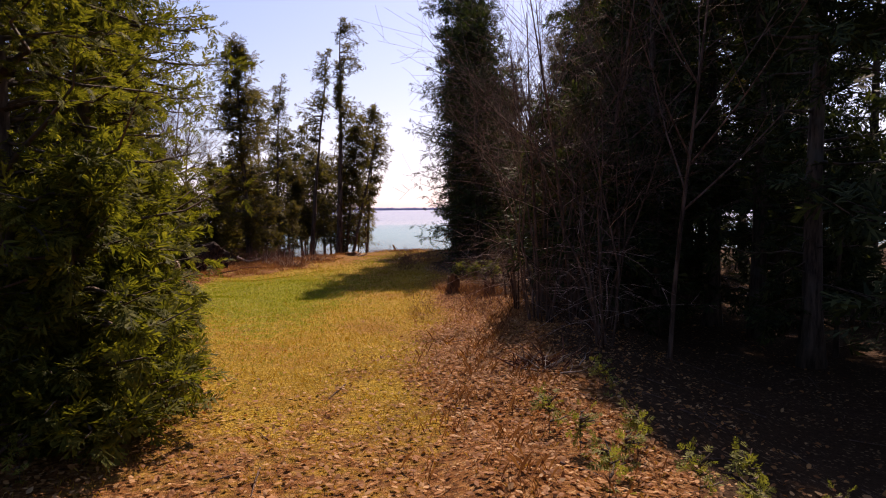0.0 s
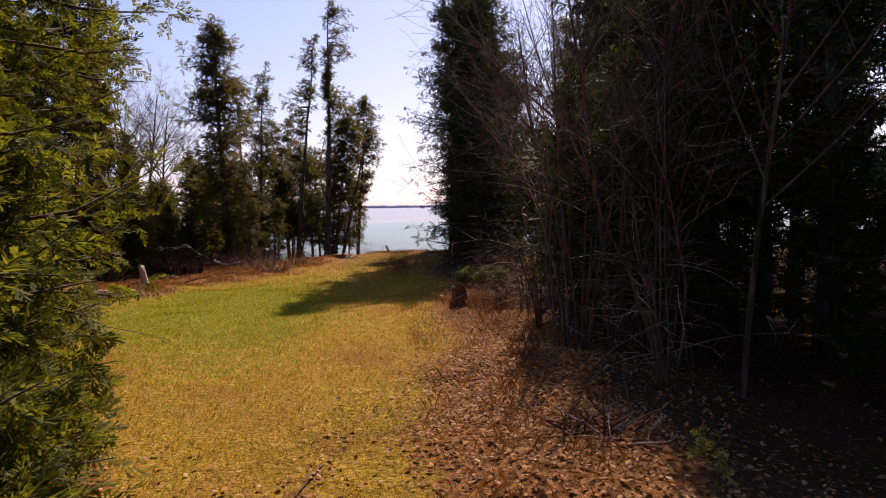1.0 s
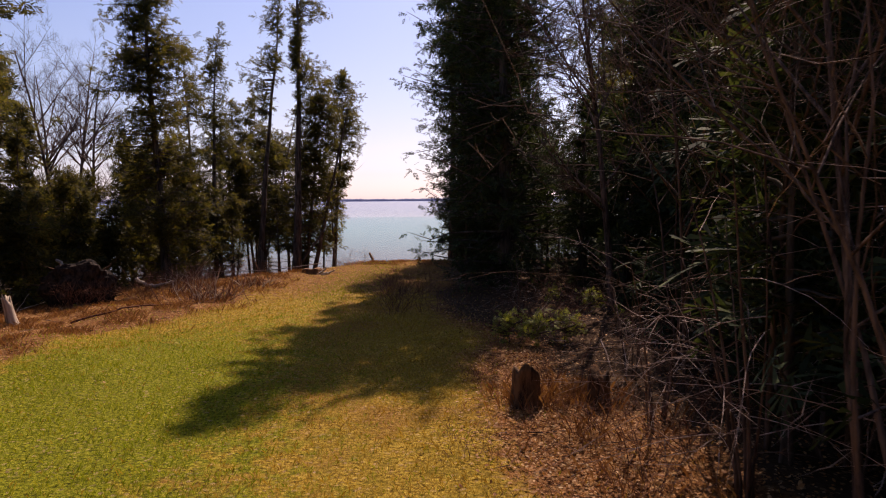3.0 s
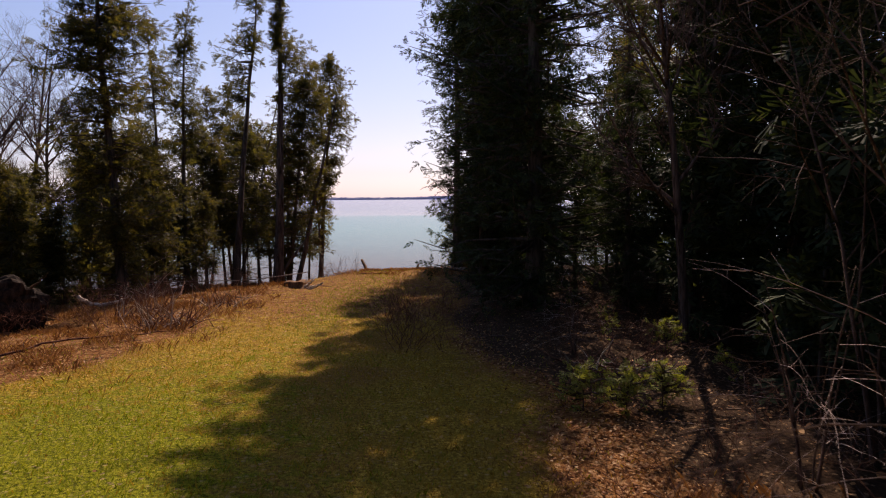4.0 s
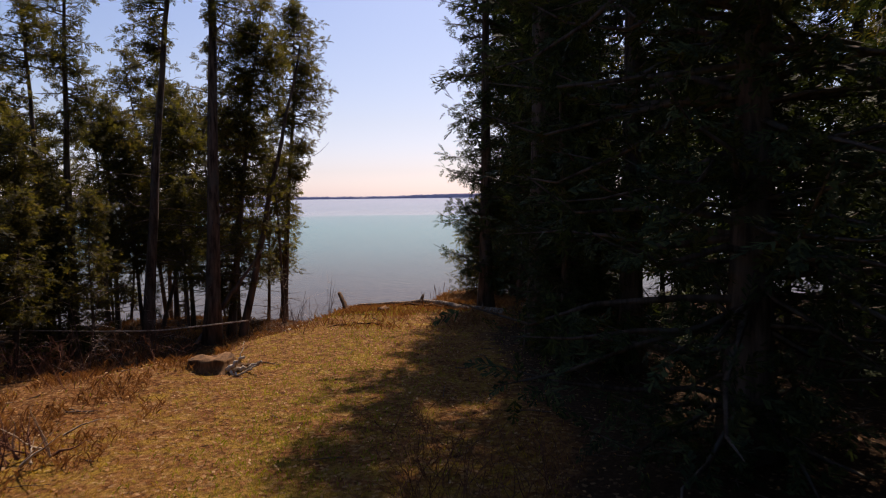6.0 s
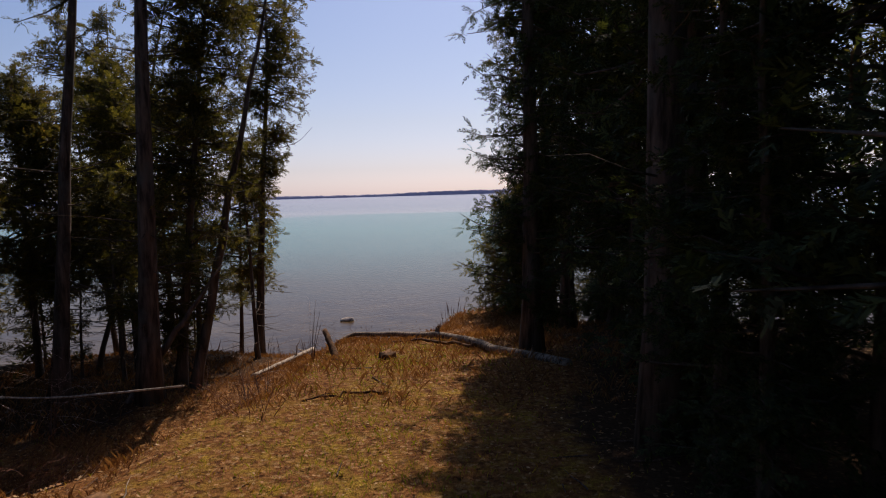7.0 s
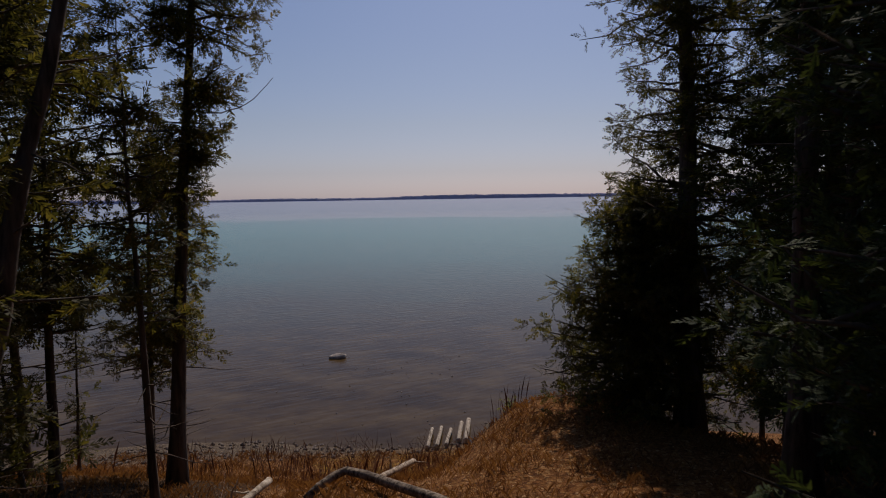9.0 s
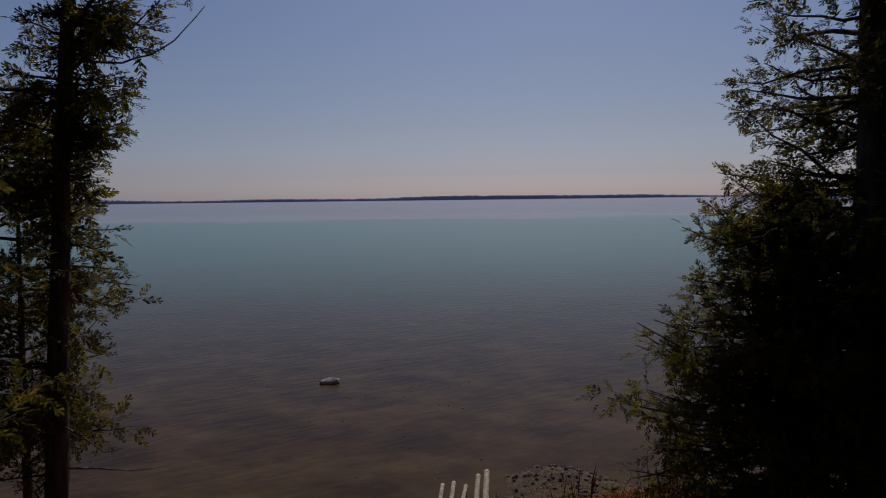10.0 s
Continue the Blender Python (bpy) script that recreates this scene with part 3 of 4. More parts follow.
skirt = tree("cedar_bush", 13, 2.7, 0.05, 0.0, 1.55, 120, 40, 0.21, "low dense green cedar bush at the trail edge", "far", leaves=CEDAR_NEAR, ragged=0.3)
stand(skirt, -2.6, 5.5)
for x, y, a in ((-2.95, 6.5, 140), (-3.35, 7.5, 40), (-4.6, 8.0, 260)):
    copy_thing(skirt, pose(x, y, gz(x, y), 0, 0, a))
tree_b = tree("cedar_tree", 12, 10.5, 0.14, 0.02, 2.7, 420, 48, 0.25, "bushy cedar standing back from the trail", "fine", leaves=CEDAR_NEAR, dead=8, ragged=0.2)
stand(tree_b, -4.4, 9.0)
def rooted(ob, x, y, ax, ay):
    """Stands a leaning tree so that its trunk's line passes (x, y) at height 0."""
    z = gz(x, y)
    for _ in range(6):
        z = gz(x + ax * z, y + ay * z)
    ob.matrix_world = pose(x + ax * z, y + ay * z, z)
    return ob


def even_shape(t, b):
    s = np.clip((t - b) / (1 - b), 0, 1)
    return np.interp(s, (0, 0.12, 0.5, 0.85, 1), (0.55, 0.9, 1.0, 0.7, 0.12))


# the stand at the bluff edge, tree by tree
t1 = tree("cedar_tree", 21, 10.9, 0.13, 0.22, 1.6, 230, 40, 0.22, "slim cedar at the bluff edge, dark trunk", "fine", dead=10, shape=top_shape, lean=(0.055, 0.0), ragged=0.75)
rooted(t1, -6.59, 46.7, 0.055, 0.001)
tb = Tubes(5)
tb.add(bend([(0.33, -0.05, 5.75), (0.9, -0.1, 5.68), (1.35, -0.1, 5.82), (1.72, -0.15, 6.2)], 12, 0.006, 5), np.linspace(0.014, 0.004, 12))
tb.add(bend([(0.34, 0.0, 6.15), (0.85, 0.05, 6.2), (1.25, 0.05, 6.42)], 10, 0.008, 7), np.linspace(0.011, 0.003, 10))
part("dead_branch", tb.mesh("dead_branch", BARK), t1)
t3 = tree("cedar_tree", 23, 14.0, 0.19, 0.50, 1.8, 120, 30, 0.27, "tall old cedar, bare below its ragged crown", "fine", shape=even_shape, lean=(0.04, -0.003), dead=34, ragged=0.85, side=0.2)
rooted(t3, -7.06, 39.7, 0.04, -0.003)
t2 = tree("cedar_tree", 22, 8.9, 0.11, 0.10, 1.75, 230, 38, 0.25, "leaning olive-green cedar, foliage down the trunk", "fine", shape=even_shape, lean=(0.093, 0.05), dead=14, ragged=0.75)
rooted(t2, -6.9, 41.1, 0.093, 0.05)
t4 = tree("cedar_tree", 24, 12.4, 0.145, 0.58, 1.7, 85, 28, 0.26, "tall thin cedar, sparse crown on one side", "fine", shape=even_shape, lean=(0.085, 0.031), dead=30, ragged=0.85, side=3.0)
rooted(t4, -8.66, 39.86, 0.085, 0.031)
t5 = tree("cedar_tree", 25, 11.4, 0.13, 0.22, 1.05, 160, 24, 0.24, "thin upright cedar with narrow sparse crown", "fine", shape=even_shape, lean=(0.02, 0.019), dead=24, ragged=0.7)
rooted(t5, -10.64, 40.13, 0.02, 0.019)
t6 = tree("cedar_tree", 26, 11.3, 0.18, 0.08, 2.2, 330, 34, 0.29, "dense dark cedar with full uneven crown", "fine", lean=(-0.035, -0.03), dead=16, ragged=0.5)
rooted(t6, -10.2, 33.6, -0.035, -0.03)
t7 = tree("cedar_tree", 27, 11.0, 0.12, 0.25, 1.5, 140, 26, 0.26, "thin cedar with ragged crown in the shore stand", "fine", shape=even_shape, lean=(-0.035, -0.05), dead=24, ragged=0.8)
rooted(t7, -12.1, 41.8, -0.035, -0.05)
t8 = tree("cedar_tree", 28, 10.4, 0.085, 0.25, 1.6, 150, 28, 0.27, "slender cedar leaning away, crown near its top", "fine", shape=even_shape, lean=(-0.115, 0.0), dead=18, ragged=0.8)
rooted(t8, -11.4, 48.3, -0.115, 0.0)
t9 = tree("cedar_tree", 29, 11.2, 0.09, 0.25, 1.6, 150, 28, 0.27, "slender upright cedar, crown near its top", "fine", shape=even_shape, lean=(-0.016, 0.0), dead=18, ragged=0.8)
rooted(t9, -11.4, 49.2, -0.016, 0.0)
stem_a = tree("cedar_tree", 20, 6.4, 0.06, 0.36, 0.95, 60, 22, 0.21, "thin young cedar close beside a larger trunk", "fine", shape=even_shape, lean=(-0.036, 0.0), dead=8, ragged=0.7)
rooted(stem_a, -6.31, 44.6, -0.036, 0.0)


def snag(name, seed, h, r0, lean, label, twigs, bark):
    """A dead leaning stem with short broken side twigs."""
    e = thing(name, Matrix.Identity(4), label, "tree")
    r = np.random.RandomState(seed)
    q = np.linspace(0, 1, 14)
    axis = np.column_stack([lean[0] * h * q, lean[1] * h * q, q * (h + 0.2) - 0.2]) + r.normal(0, 0.02, (14, 3))
    tb = Tubes(8)
    tb.add(axis, r0 * (1 - 0.8 * q) * (1 + 0.4 * np.exp(-q * 20)))
    part("trunk", tb.mesh("trunk", bark), e)
    for _ in range(twigs):
        k = r.randint(3, 13)
        d = unit(r.normal(0, 1, 3) * np.array((1, 1, 0.4)))
        u = np.linspace(0, 1, 5)[:, None]
        tw = Tubes(4)
        tw.add(axis[k] + d * u * r.uniform(0.2, 0.75) + r.normal(0, 0.03, (5, 3)) * u, 0.011 * (1.1 - u[:, 0]))
        part("twig", tw.mesh("twig", bark), e)
    return e


rooted(snag("dead_cedar", 34, 7.6, 0.11, (0.223, 0.05), "dead leaning cedar with broken side twigs", 14, BARK), -6.42, 40.9, 0.223, 0.05)
rooted(snag("dead_sapling", 35, 9.4, 0.06, (0.239, 0.0), "thin dead sapling leaning through the stand", 10, BARK), -9.38, 43.7, 0.239, 0.0)
rooted(snag("dead_cedar", 36, 2.3, 0.10, (0.75, 0.25), "short dead stem leaning hard at a trunk's foot", 4, BARK), -6.75, 39.95, 0.75, 0.25)
b1 = bare_tree("birch_tree", 31, 12.0, 0.13, "leafless birch with fine grey twigs", "tree", 0.58, 3, 1, TWIG, 16, wild=0.04, reach=0.62)
stand(b1, -15.6, 37.2)
for x, y, a, k in ((-17.4, 43.0, 130, 0.95), (-19.6, 45.5, 250, 1.1), (-17.9, 39.6, 40, 0.9), (-21.5, 47.0, 310, 1.1)):
    copy_thing(b1, pose(x, y, gz(x, y), 0, 0, a) @ Matrix.Scale(k, 4))
b2 = bare_tree("maple_tree", 33, 13.5, 0.17, "leafless broad maple with forking dark branches", "tree", 0.62, 3, 1, TWIG, 9, wild=0.13)
stand(b2, -16.6, 33.6)
copy_thing(b1, pose(3.0, 24.8, gz(3.0, 24.8), 0, 0, 30) @ Matrix.Scale(0.75, 4))
copy_thing(b1, pose(3.9, 27.6, gz(3.9, 27.6), 0, 0, 200) @ Matrix.Scale(0.85, 4))

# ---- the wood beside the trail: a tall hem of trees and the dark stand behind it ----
r1 = tree("cedar_tree", 41, 10.2, 0.22, 0.02, 3.2, 360, 38, 0.26, "dense dark cedar in shade with drooping branches", "fine", FIR_AND_SHADED_CEDAR, dead=10, ragged=0.45)
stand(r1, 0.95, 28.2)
r1b = tree("cedar_tree", 45, 10.5, 0.17, 0.02, 2.2, 200, 40, 0.27, "dense shaded cedar with crown to the ground", "fine", FIR_AND_SHADED_CEDAR, dead=8, group="shaded hem")
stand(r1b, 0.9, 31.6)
r1t = tree("cedar_tree", 46, 16.5, 0.20, 0.38, 2.3, 170, 30, 0.34, "very tall cedar added to shade the lawn and hem", "far", FIR_AND_SHADED_CEDAR, dead=14, group="shaded hem", ragged=0.3)
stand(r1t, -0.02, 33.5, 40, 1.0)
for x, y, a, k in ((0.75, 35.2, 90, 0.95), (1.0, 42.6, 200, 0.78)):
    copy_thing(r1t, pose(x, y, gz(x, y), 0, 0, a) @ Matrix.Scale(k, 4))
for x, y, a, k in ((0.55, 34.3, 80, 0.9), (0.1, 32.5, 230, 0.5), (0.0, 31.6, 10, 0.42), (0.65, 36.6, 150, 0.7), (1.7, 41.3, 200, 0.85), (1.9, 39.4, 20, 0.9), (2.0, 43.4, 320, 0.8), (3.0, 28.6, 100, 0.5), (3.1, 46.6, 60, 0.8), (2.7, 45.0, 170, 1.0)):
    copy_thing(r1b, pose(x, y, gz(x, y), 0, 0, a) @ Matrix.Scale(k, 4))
r2 = tree("cedar_tree", 42, 12.2, 0.16, 0.05, 1.5, 360, 44, 0.18, "tall cedar near the bluff edge, coloured as shaded", "fine", FIR_AND_SHADED_CEDAR, dead=12, shape=even_shape, ragged=0.35)
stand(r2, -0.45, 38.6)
r3 = tree("cedar_tree", 43, 12.5, 0.19, 0.08, 2.2, 380, 52, 0.20, "full cedar leaning out over the bluff", "fine", lean=(-0.02, 0.02), ragged=0.5)
stand(r3, 1.3, 46.3)
r4 = tree("cedar_tree", 44, 3.5, 0.09, 0.0, 2.3, 330, 52, 0.20, "low bushy cedar on the bluff slope", "fine", shape=column_shape, ragged=0.0)
stand(r4, 0.75, 46.9)

WOOD = [tree("fir_tree", 51, 14.5, 0.19, 0.06, 2.8, 150, 18, 0.44, "dark evergreen in a dense shaded stand", "far", FIR_AND_SHADED_CEDAR, cone_shape, dead=10, group="shaded stand"),
        tree("cedar_tree", 52, 12.5, 0.20, 0.08, 2.5, 140, 18, 0.44, "dark cedar in a dense shaded stand", "far", FIR_AND_SHADED_CEDAR, column_shape, dead=12, group="shaded stand"),
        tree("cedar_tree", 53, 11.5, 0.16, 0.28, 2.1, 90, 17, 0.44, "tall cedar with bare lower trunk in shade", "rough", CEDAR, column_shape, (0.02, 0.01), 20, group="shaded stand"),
        tree("young_fir", 54, 4.6, 0.06, 0.02, 1.7, 60, 12, 0.50, "young dark fir under the taller trees", "rough", FIR_AND_SHADED_CEDAR, cone_shape, group="shaded stand")]
wr = np.random.RandomState(77)


def plant(kinds, spots, picks):
    used = set()
    for i, (x, y) in enumerate(spots):
        k = picks[i % len(picks)]
        m = pose(x, y, gz(x, y) - 0.05, 0, 0, wr.uniform(0, 360))
        if k in used:
            copy_thing(kinds[k], m)
        else:
            kinds[k].matrix_world = m
            used.add(k)


plant(WOOD, [(7.4, 16.0), (7.2, 12.8), (8.4, 24.0), (9.2, 19.5), (5.2, 18.4), (5.5, 22.0), (6.3, 27.0), (9.6, 29.5), (3.1, 42.0),
             (7.6, 8.0), (9.0, 12.0), (6.0, 33.0), (11.5, 15.5), (12.5, 10.0), (5.6, 38.0), (12.5, 21.0), (9.2, 36.0), (7.4, 42.5), (12.6, 26.0), (13.0, 33.0), (14.6, 31.0),
             (16.0, 17.0), (16.5, 25.5), (10.8, 41.5), (16.5, 35.0), (7.6, 47.5)], (0, 1, 2))
for i, (x, y) in enumerate(((5.2, 25.4), (7.0, 18.0), (6.4, 19.6), (6.9, 23.4), (7.4, 28.2), (5.3, 28.6), (10.6, 24.8), (8.0, 33.2), (8.2, 38.6))):
    copy_thing(WOOD[i % 2], pose(x, y, gz(x, y) - 0.05, 0, 0, 61 * i))
for i, (x, y, k) in enumerate(((4.9, 25.0, 0.8), (5.0, 15.8, 0.85), (5.3, 31.0, 1.0), (5.0, 19.0, 0.8), (3.3, 17.4, 0.42))):
    copy_thing(WOOD[i % 2], pose(x, y, gz(x, y) - 0.05, 0, 0, 71 * i) @ Matrix.Scale(k, 4))
for i, (x, y) in enumerate(((-7, -7), (-2.5, -8), (2.5, -7), (7, -5), (10, 0), (7.5, 4.0), (-8.5, -1), (-8.5, 4.5), (-12, 3), (0, -13), (-9.5, 8.5))):
    copy_thing(WOOD[i % 3], pose(x, y, gz(x, y) - 0.05, 0, 0, 47 * i))
plant({0: WOOD[3]}, [(4.5, 23.0), (3.3, 16.4), (4.2, 14.8), (3.2, 19.2), (2.5, 15.5), (3.1, 13.9), (3.6, 21.6), (3.6, 48.6), (5.0, 49.6), (4.2, 47.2), (6.4, 50.4), (6.9, 20.0), (8.2, 14.0), (10.5, 18.0), (7.8, 30.0), (4.6, 31.5), (4.2, 35.5), (4.0, 39.5), (11.0, 23.5), (10.0, 10.0), (13.8, 14.0),
                     (11.3, 31.5), (7.5, 35.0), (5.3, 42.2), (14.5, 19.0), (14.8, 28.0), (18.5, 26.5), (12.0, 37.5), (8.9, 39.3), (2.3, 40.2), (2.9, 36.2), (2.6, 32.4), (3.6, 26.3), (4.0, 33.4), (5.6, 30.0), (6.8, 37.2), (4.9, 36.4), (6.2, 44.2), (9.0, 27.0), (7.4, 31.6), (13.0, 29.5), (9.8, 33.0), (5.9, 24.6)], (0,))

# the hem of cedars along the clearing
LEFT = [tree("cedar_tree", 61, 8.6, 0.13, 0.05, 1.9, 120, 17, 0.36, "bushy olive-green cedar along the clearing", "far", CEDAR, cone_shape, group="clearing hem"),
        tree("cedar_tree", 62, 10.5, 0.14, 0.22, 1.7, 90, 17, 0.35, "ragged cedar with bare trunk along the clearing", "far", CEDAR, column_shape, dead=18, group="clearing hem")]
plant(LEFT, [(-14.2, 30.5), (-16.8, 33.0), (-15.4, 26.5), (-18.5, 23.0), (-17.6, 29.5), (-20.0, 40.0), (-19.5, 34.0), (-15.5, 12.0), (-13.0, 17.0), (-11.5, 12.5),
             (-14.6, 28.2), (-16.5, 19.0), (-12.9, 27.0), (-15.0, 23.6), (-12.4, 21.5), (-16.4, 30.6)], (0, 1))
for i, (x, y, k) in enumerate(((-13.0, 37.2, 0.62), (-14.0, 39.5, 0.66), (-17.0, 37.5, 0.52), (-16.0, 43.0, 0.68), (-16.2, 39.4, 0.55), (-15.0, 36.4, 0.48), (-12.6, 33.0, 0.45), (-13.6, 34.2, 0.45), (-14.5, 46.5, 0.75), (-18.5, 42.0, 0.55), (-12.7, 29.6, 0.62), (-16.9, 31.8, 1.25), (-13.6, 31.4, 0.7), (-14.9, 31.6, 1.4))):
    copy_thing(LEFT[i % 2], pose(x, y, gz(x, y) - 0.05, 0, 0, 83 * i) @ Matrix.Scale(k, 4))
slim = tree("cedar_tree", 64, 8.2, 0.075, 0.16, 1.5, 90, 16, 0.30, "slender leaning cedar with bare lower trunk near the shore", "fine", CEDAR, top_shape, (0.03, 0.0), 16, group="shore stand", ragged=0.75)
stand(slim, -12.9, 43.5, 0, 0.8)
for i, (x, y, k) in enumerate(((-11.4, 45.5, 0.8), (-13.6, 45.0, 0.9), (-10.3, 47.6, 0.7), (-8.3, 45.4, 0.62), (-9.6, 42.6, 0.6), (-7.7, 43.6, 0.55), (-11.6, 37.2, 0.7), (-8.9, 48.3, 0.6), (-14.6, 42.2, 0.8))):
    copy_thing(slim, pose(x, y, gz(x, y) - 0.05, wr.uniform(-5, 5), wr.uniform(-6, 6), 77 * i) @ Matrix.Scale(k, 4))
mid = tree("cedar_tree", 65, 7.0, 0.08, 0.34, 1.6, 140, 24, 0.27, "olive-green cedar of middling height in the stand", "fine", CEDAR, even_shape, (0.02, 0.0), 12, group="stand filling", ragged=0.6)
stand(mid, -7.9, 45.4, 30, 1.0)
for i, (x, y, k) in enumerate(((-9.0, 46.8, 1.1), (-8.7, 43.4, 0.95), (-10.0, 45.8, 1.1), (-9.9, 42.7, 0.85), (-11.0, 43.6, 1.0), (-12.4, 46.2, 1.1), (-13.4, 43.2, 1.05), (-11.7, 39.4, 0.85), (-12.4, 37.6, 0.8), (-9.3, 38.2, 0.55), (-7.4, 47.6, 0.85), (-11.7, 35.4, 0.8), (-12.9, 39.4, 0.95), (-13.9, 41.0, 0.9), (-10.6, 37.4, 0.6), (-8.2, 41.4, 0.6), (-14.2, 35.6, 0.75), (-13.3, 33.2, 0.62), (-14.9, 38.2, 0.8), (-12.5, 31.2, 0.58), (-16.0, 36.4, 0.7))):
    copy_thing(mid, pose(x, y, gz(x, y) - 0.05, wr.uniform(-3, 3), wr.uniform(-4, 4), 67 * i) @ Matrix.Scale(k, 4))
young = tree("young_cedar", 63, 3.4, 0.05, 0.0, 1.4, 72, 13, 0.36, "low olive cedar bush under the trees", "far", CEDAR, cone_shape, group="understory")
plant({0: young}, [(-11.4, 36.2), (-13.0, 34.6), (-12.6, 39.6), (-14.6, 37.6), (-15.6, 32.0), (-13.6, 41.6), (-16.8, 35.6), 
                   (-12.2, 29.6), (-14.2, 28.6), (-11.6, 33.0), (-17.6, 40.2), (-13.5, 32.8), (-16.0, 28.0), (-11.8, 31.0), (-12.5, 46.8), (-15.2, 44.6), (-11.9, 25.6), (-13.0, 24.4), (-13.8, 26.4), (-11.8, 28.0), (-13.0, 30.6), (-12.6, 27.0), (-10.9, 39.9), (-12.0, 41.8)], (0,))

# ---- shrubs and undergrowth ----
bush = bare_tree("bare_shrub", 71, 4.8, 0.034, "leafless many-stemmed shrub with pale twig tips", "shrub", 0.66, 3, 5, TWIG, 7, "bare shrubs")
stand(bush, 2.15, 13.2)
for x, y, a, k in ((3.2, 11.2, 70, 0.9), (3.1, 15.6, 160, 1.0), (2.7, 18.9, 300, 0.8), (3.5, 13.6, 210, 1.0)):
    copy_thing(bush, pose(x, y, gz(x, y), 0, 0, a))
def arching_shrub(name, seed, h, stems, label, group):
    """A leafless shrub: dark upright stems, long side twigs that arch out and droop at the tip, some coloured pale as
    if sunlit.
    """
    e = thing(name, Matrix.Identity(4), label, "shrub", group)
    r = np.random.RandomState(seed)
    dark, pale = Tubes(3), Tubes(3)
    for _ in range(stems):
        a = r.rand() * 6.283
        q = np.linspace(0, 1, 9)
        hh, out = h * r.uniform(0.6, 1.0), r.uniform(0.15, 0.6)
        axis = np.column_stack([np.cos(a) * (0.1 + out * q ** 1.5), np.sin(a) * (0.1 + out * q ** 1.5), hh * q - 0.08]) + np.cumsum(r.normal(0, 0.012, (9, 3)), 0)
        tb = Tubes(5)
        tb.add(axis, 0.019 * r.uniform(0.7, 1.2) * (1 - 0.85 * q))
        part("stem", tb.mesh("stem", TWIG), e)
        for _ in range(7):
            fine = pale if r.rand() < 0.4 else dark
            u, b, ln = r.uniform(0.1, 0.95), a + r.normal(0, 1.1), r.uniform(0.6, 2.0)
            o = np.array([np.interp(u, q, axis[:, k]) for k in range(3)])
            w = np.linspace(0, 1, 7)
            rise = r.uniform(-0.1, 0.55)
            p = o + np.column_stack([np.cos(b) * ln * w, np.sin(b) * ln * w, ln * (rise * w - r.uniform(0.15, 0.5) * w ** 2)]) + np.cumsum(r.normal(0, 0.012, (7, 3)), 0) * (w > 0)[:, None]
            fine.add(p, 0.0046 * (1.15 - w), False)
            for _ in range(4):
                k = r.randint(2, 7)
                d = unit(p[k] - p[k - 1] + r.normal(0, 0.12, 3))
                v = np.linspace(0, 1, 4)[:, None]
                fine.add(p[k] + d * v * r.uniform(0.12, 0.45) + r.normal(0, 0.012, (4, 3)) * v, 0.0032 * (1.2 - v[:, 0]), False)
    for tubes, bark in ((dark, TWIG), (pale, TWIG_SUNLIT)):
        tagged(part("branchwork", tubes.mesh("branchwork", bark), e), kind="stuff")
    return e


twiggy = arching_shrub("bare_shrub", 75, 3.0, 6, "leafless shrub with long arching twigs, some coloured as sunlit", "arching shrubs")
stand(twiggy, 1.9, 14.8)
for x, y, a, k in ((1.75, 16.9, 80, 0.8), (2.3, 12.8, 140, 1.0), (3.0, 10.6, 20, 0.85), (3.6, 15.0, 260, 1.2), (1.9, 18.6, 50, 0.7), (2.9, 13.9, 200, 1.3), (0.9, 23.4, 10, 0.5), (-10.2, 35.6, 0, 0.8), (-8.9, 36.9, 120, 0.7), (-7.9, 37.8, 220, 0.6), (-4.6, 37.4, 90, 0.4), (-5.1, 38.6, 10, 0.45), (-4.3, 40.2, 200, 0.4)):
    copy_thing(twiggy, pose(x, y, gz(x, y), 0, 0, a) @ Matrix.Scale(k, 4))
sapling = bare_tree("sapling", 76, 8.0, 0.055, "leafless brown sapling with straight stem in shade", "tree", 0.55, 2, 1, TWIG, 10, "bare saplings", 0.03)
stand(sapling, 2.25, 13.9)
for x, y, a, k in ((2.85, 13.3, 80, 1.1), (2.5, 15.9, 160, 0.9), (3.4, 14.3, 250, 1.2), (3.3, 17.0, 30, 1.0), (2.6, 18.6, 120, 0.8), (4.4, 12.0, 200, 1.2)):
    copy_thing(sapling, pose(x, y, gz(x, y), 0, 0, a) @ Matrix.Scale(k, 4))
bramble = bare_tree("bramble", 72, 0.75, 0.006, "low red-brown bramble stems among dead leaves", "shrub", 0.6, 1, 9, TWIG_RED, 3, "brambles", 0.2)
stand(bramble, 0.9, 16.2)
for i in range(20):
    y = wr.uniform(8.0, 25.0)
    x = 1.35 - 0.065 * max(y - 14, 0) + wr.uniform(-0.5, 1.5)
    copy_thing(bramble, pose(x, y, gz(x, y), 0, 0, wr.uniform(0, 360)))
for i in range(30):
    x, y = wr.uniform(-0.5, 1.3), wr.uniform(12.8, 19.2)
    copy_thing(bramble, pose(x, y, gz(x, y), 0, 0, wr.uniform(0, 360)) @ Matrix.Scale(wr.uniform(0.3, 0.62), 4))
for i in range(14):
    x, y = wr.uniform(-2.1, -0.3), wr.uniform(23.5, 28.5)
    copy_thing(bramble, pose(x, y, gz(x, y), 0, 0, wr.uniform(0, 360)))
for i in range(26):
    y = wr.uniform(25, 36)
    x = -7.6 + 0.13 * (y - 24) + wr.uniform(-3.2, 0.4)
    copy_thing(bramble, pose(x, y, gz(x, y), 0, 0, wr.uniform(0, 360)))
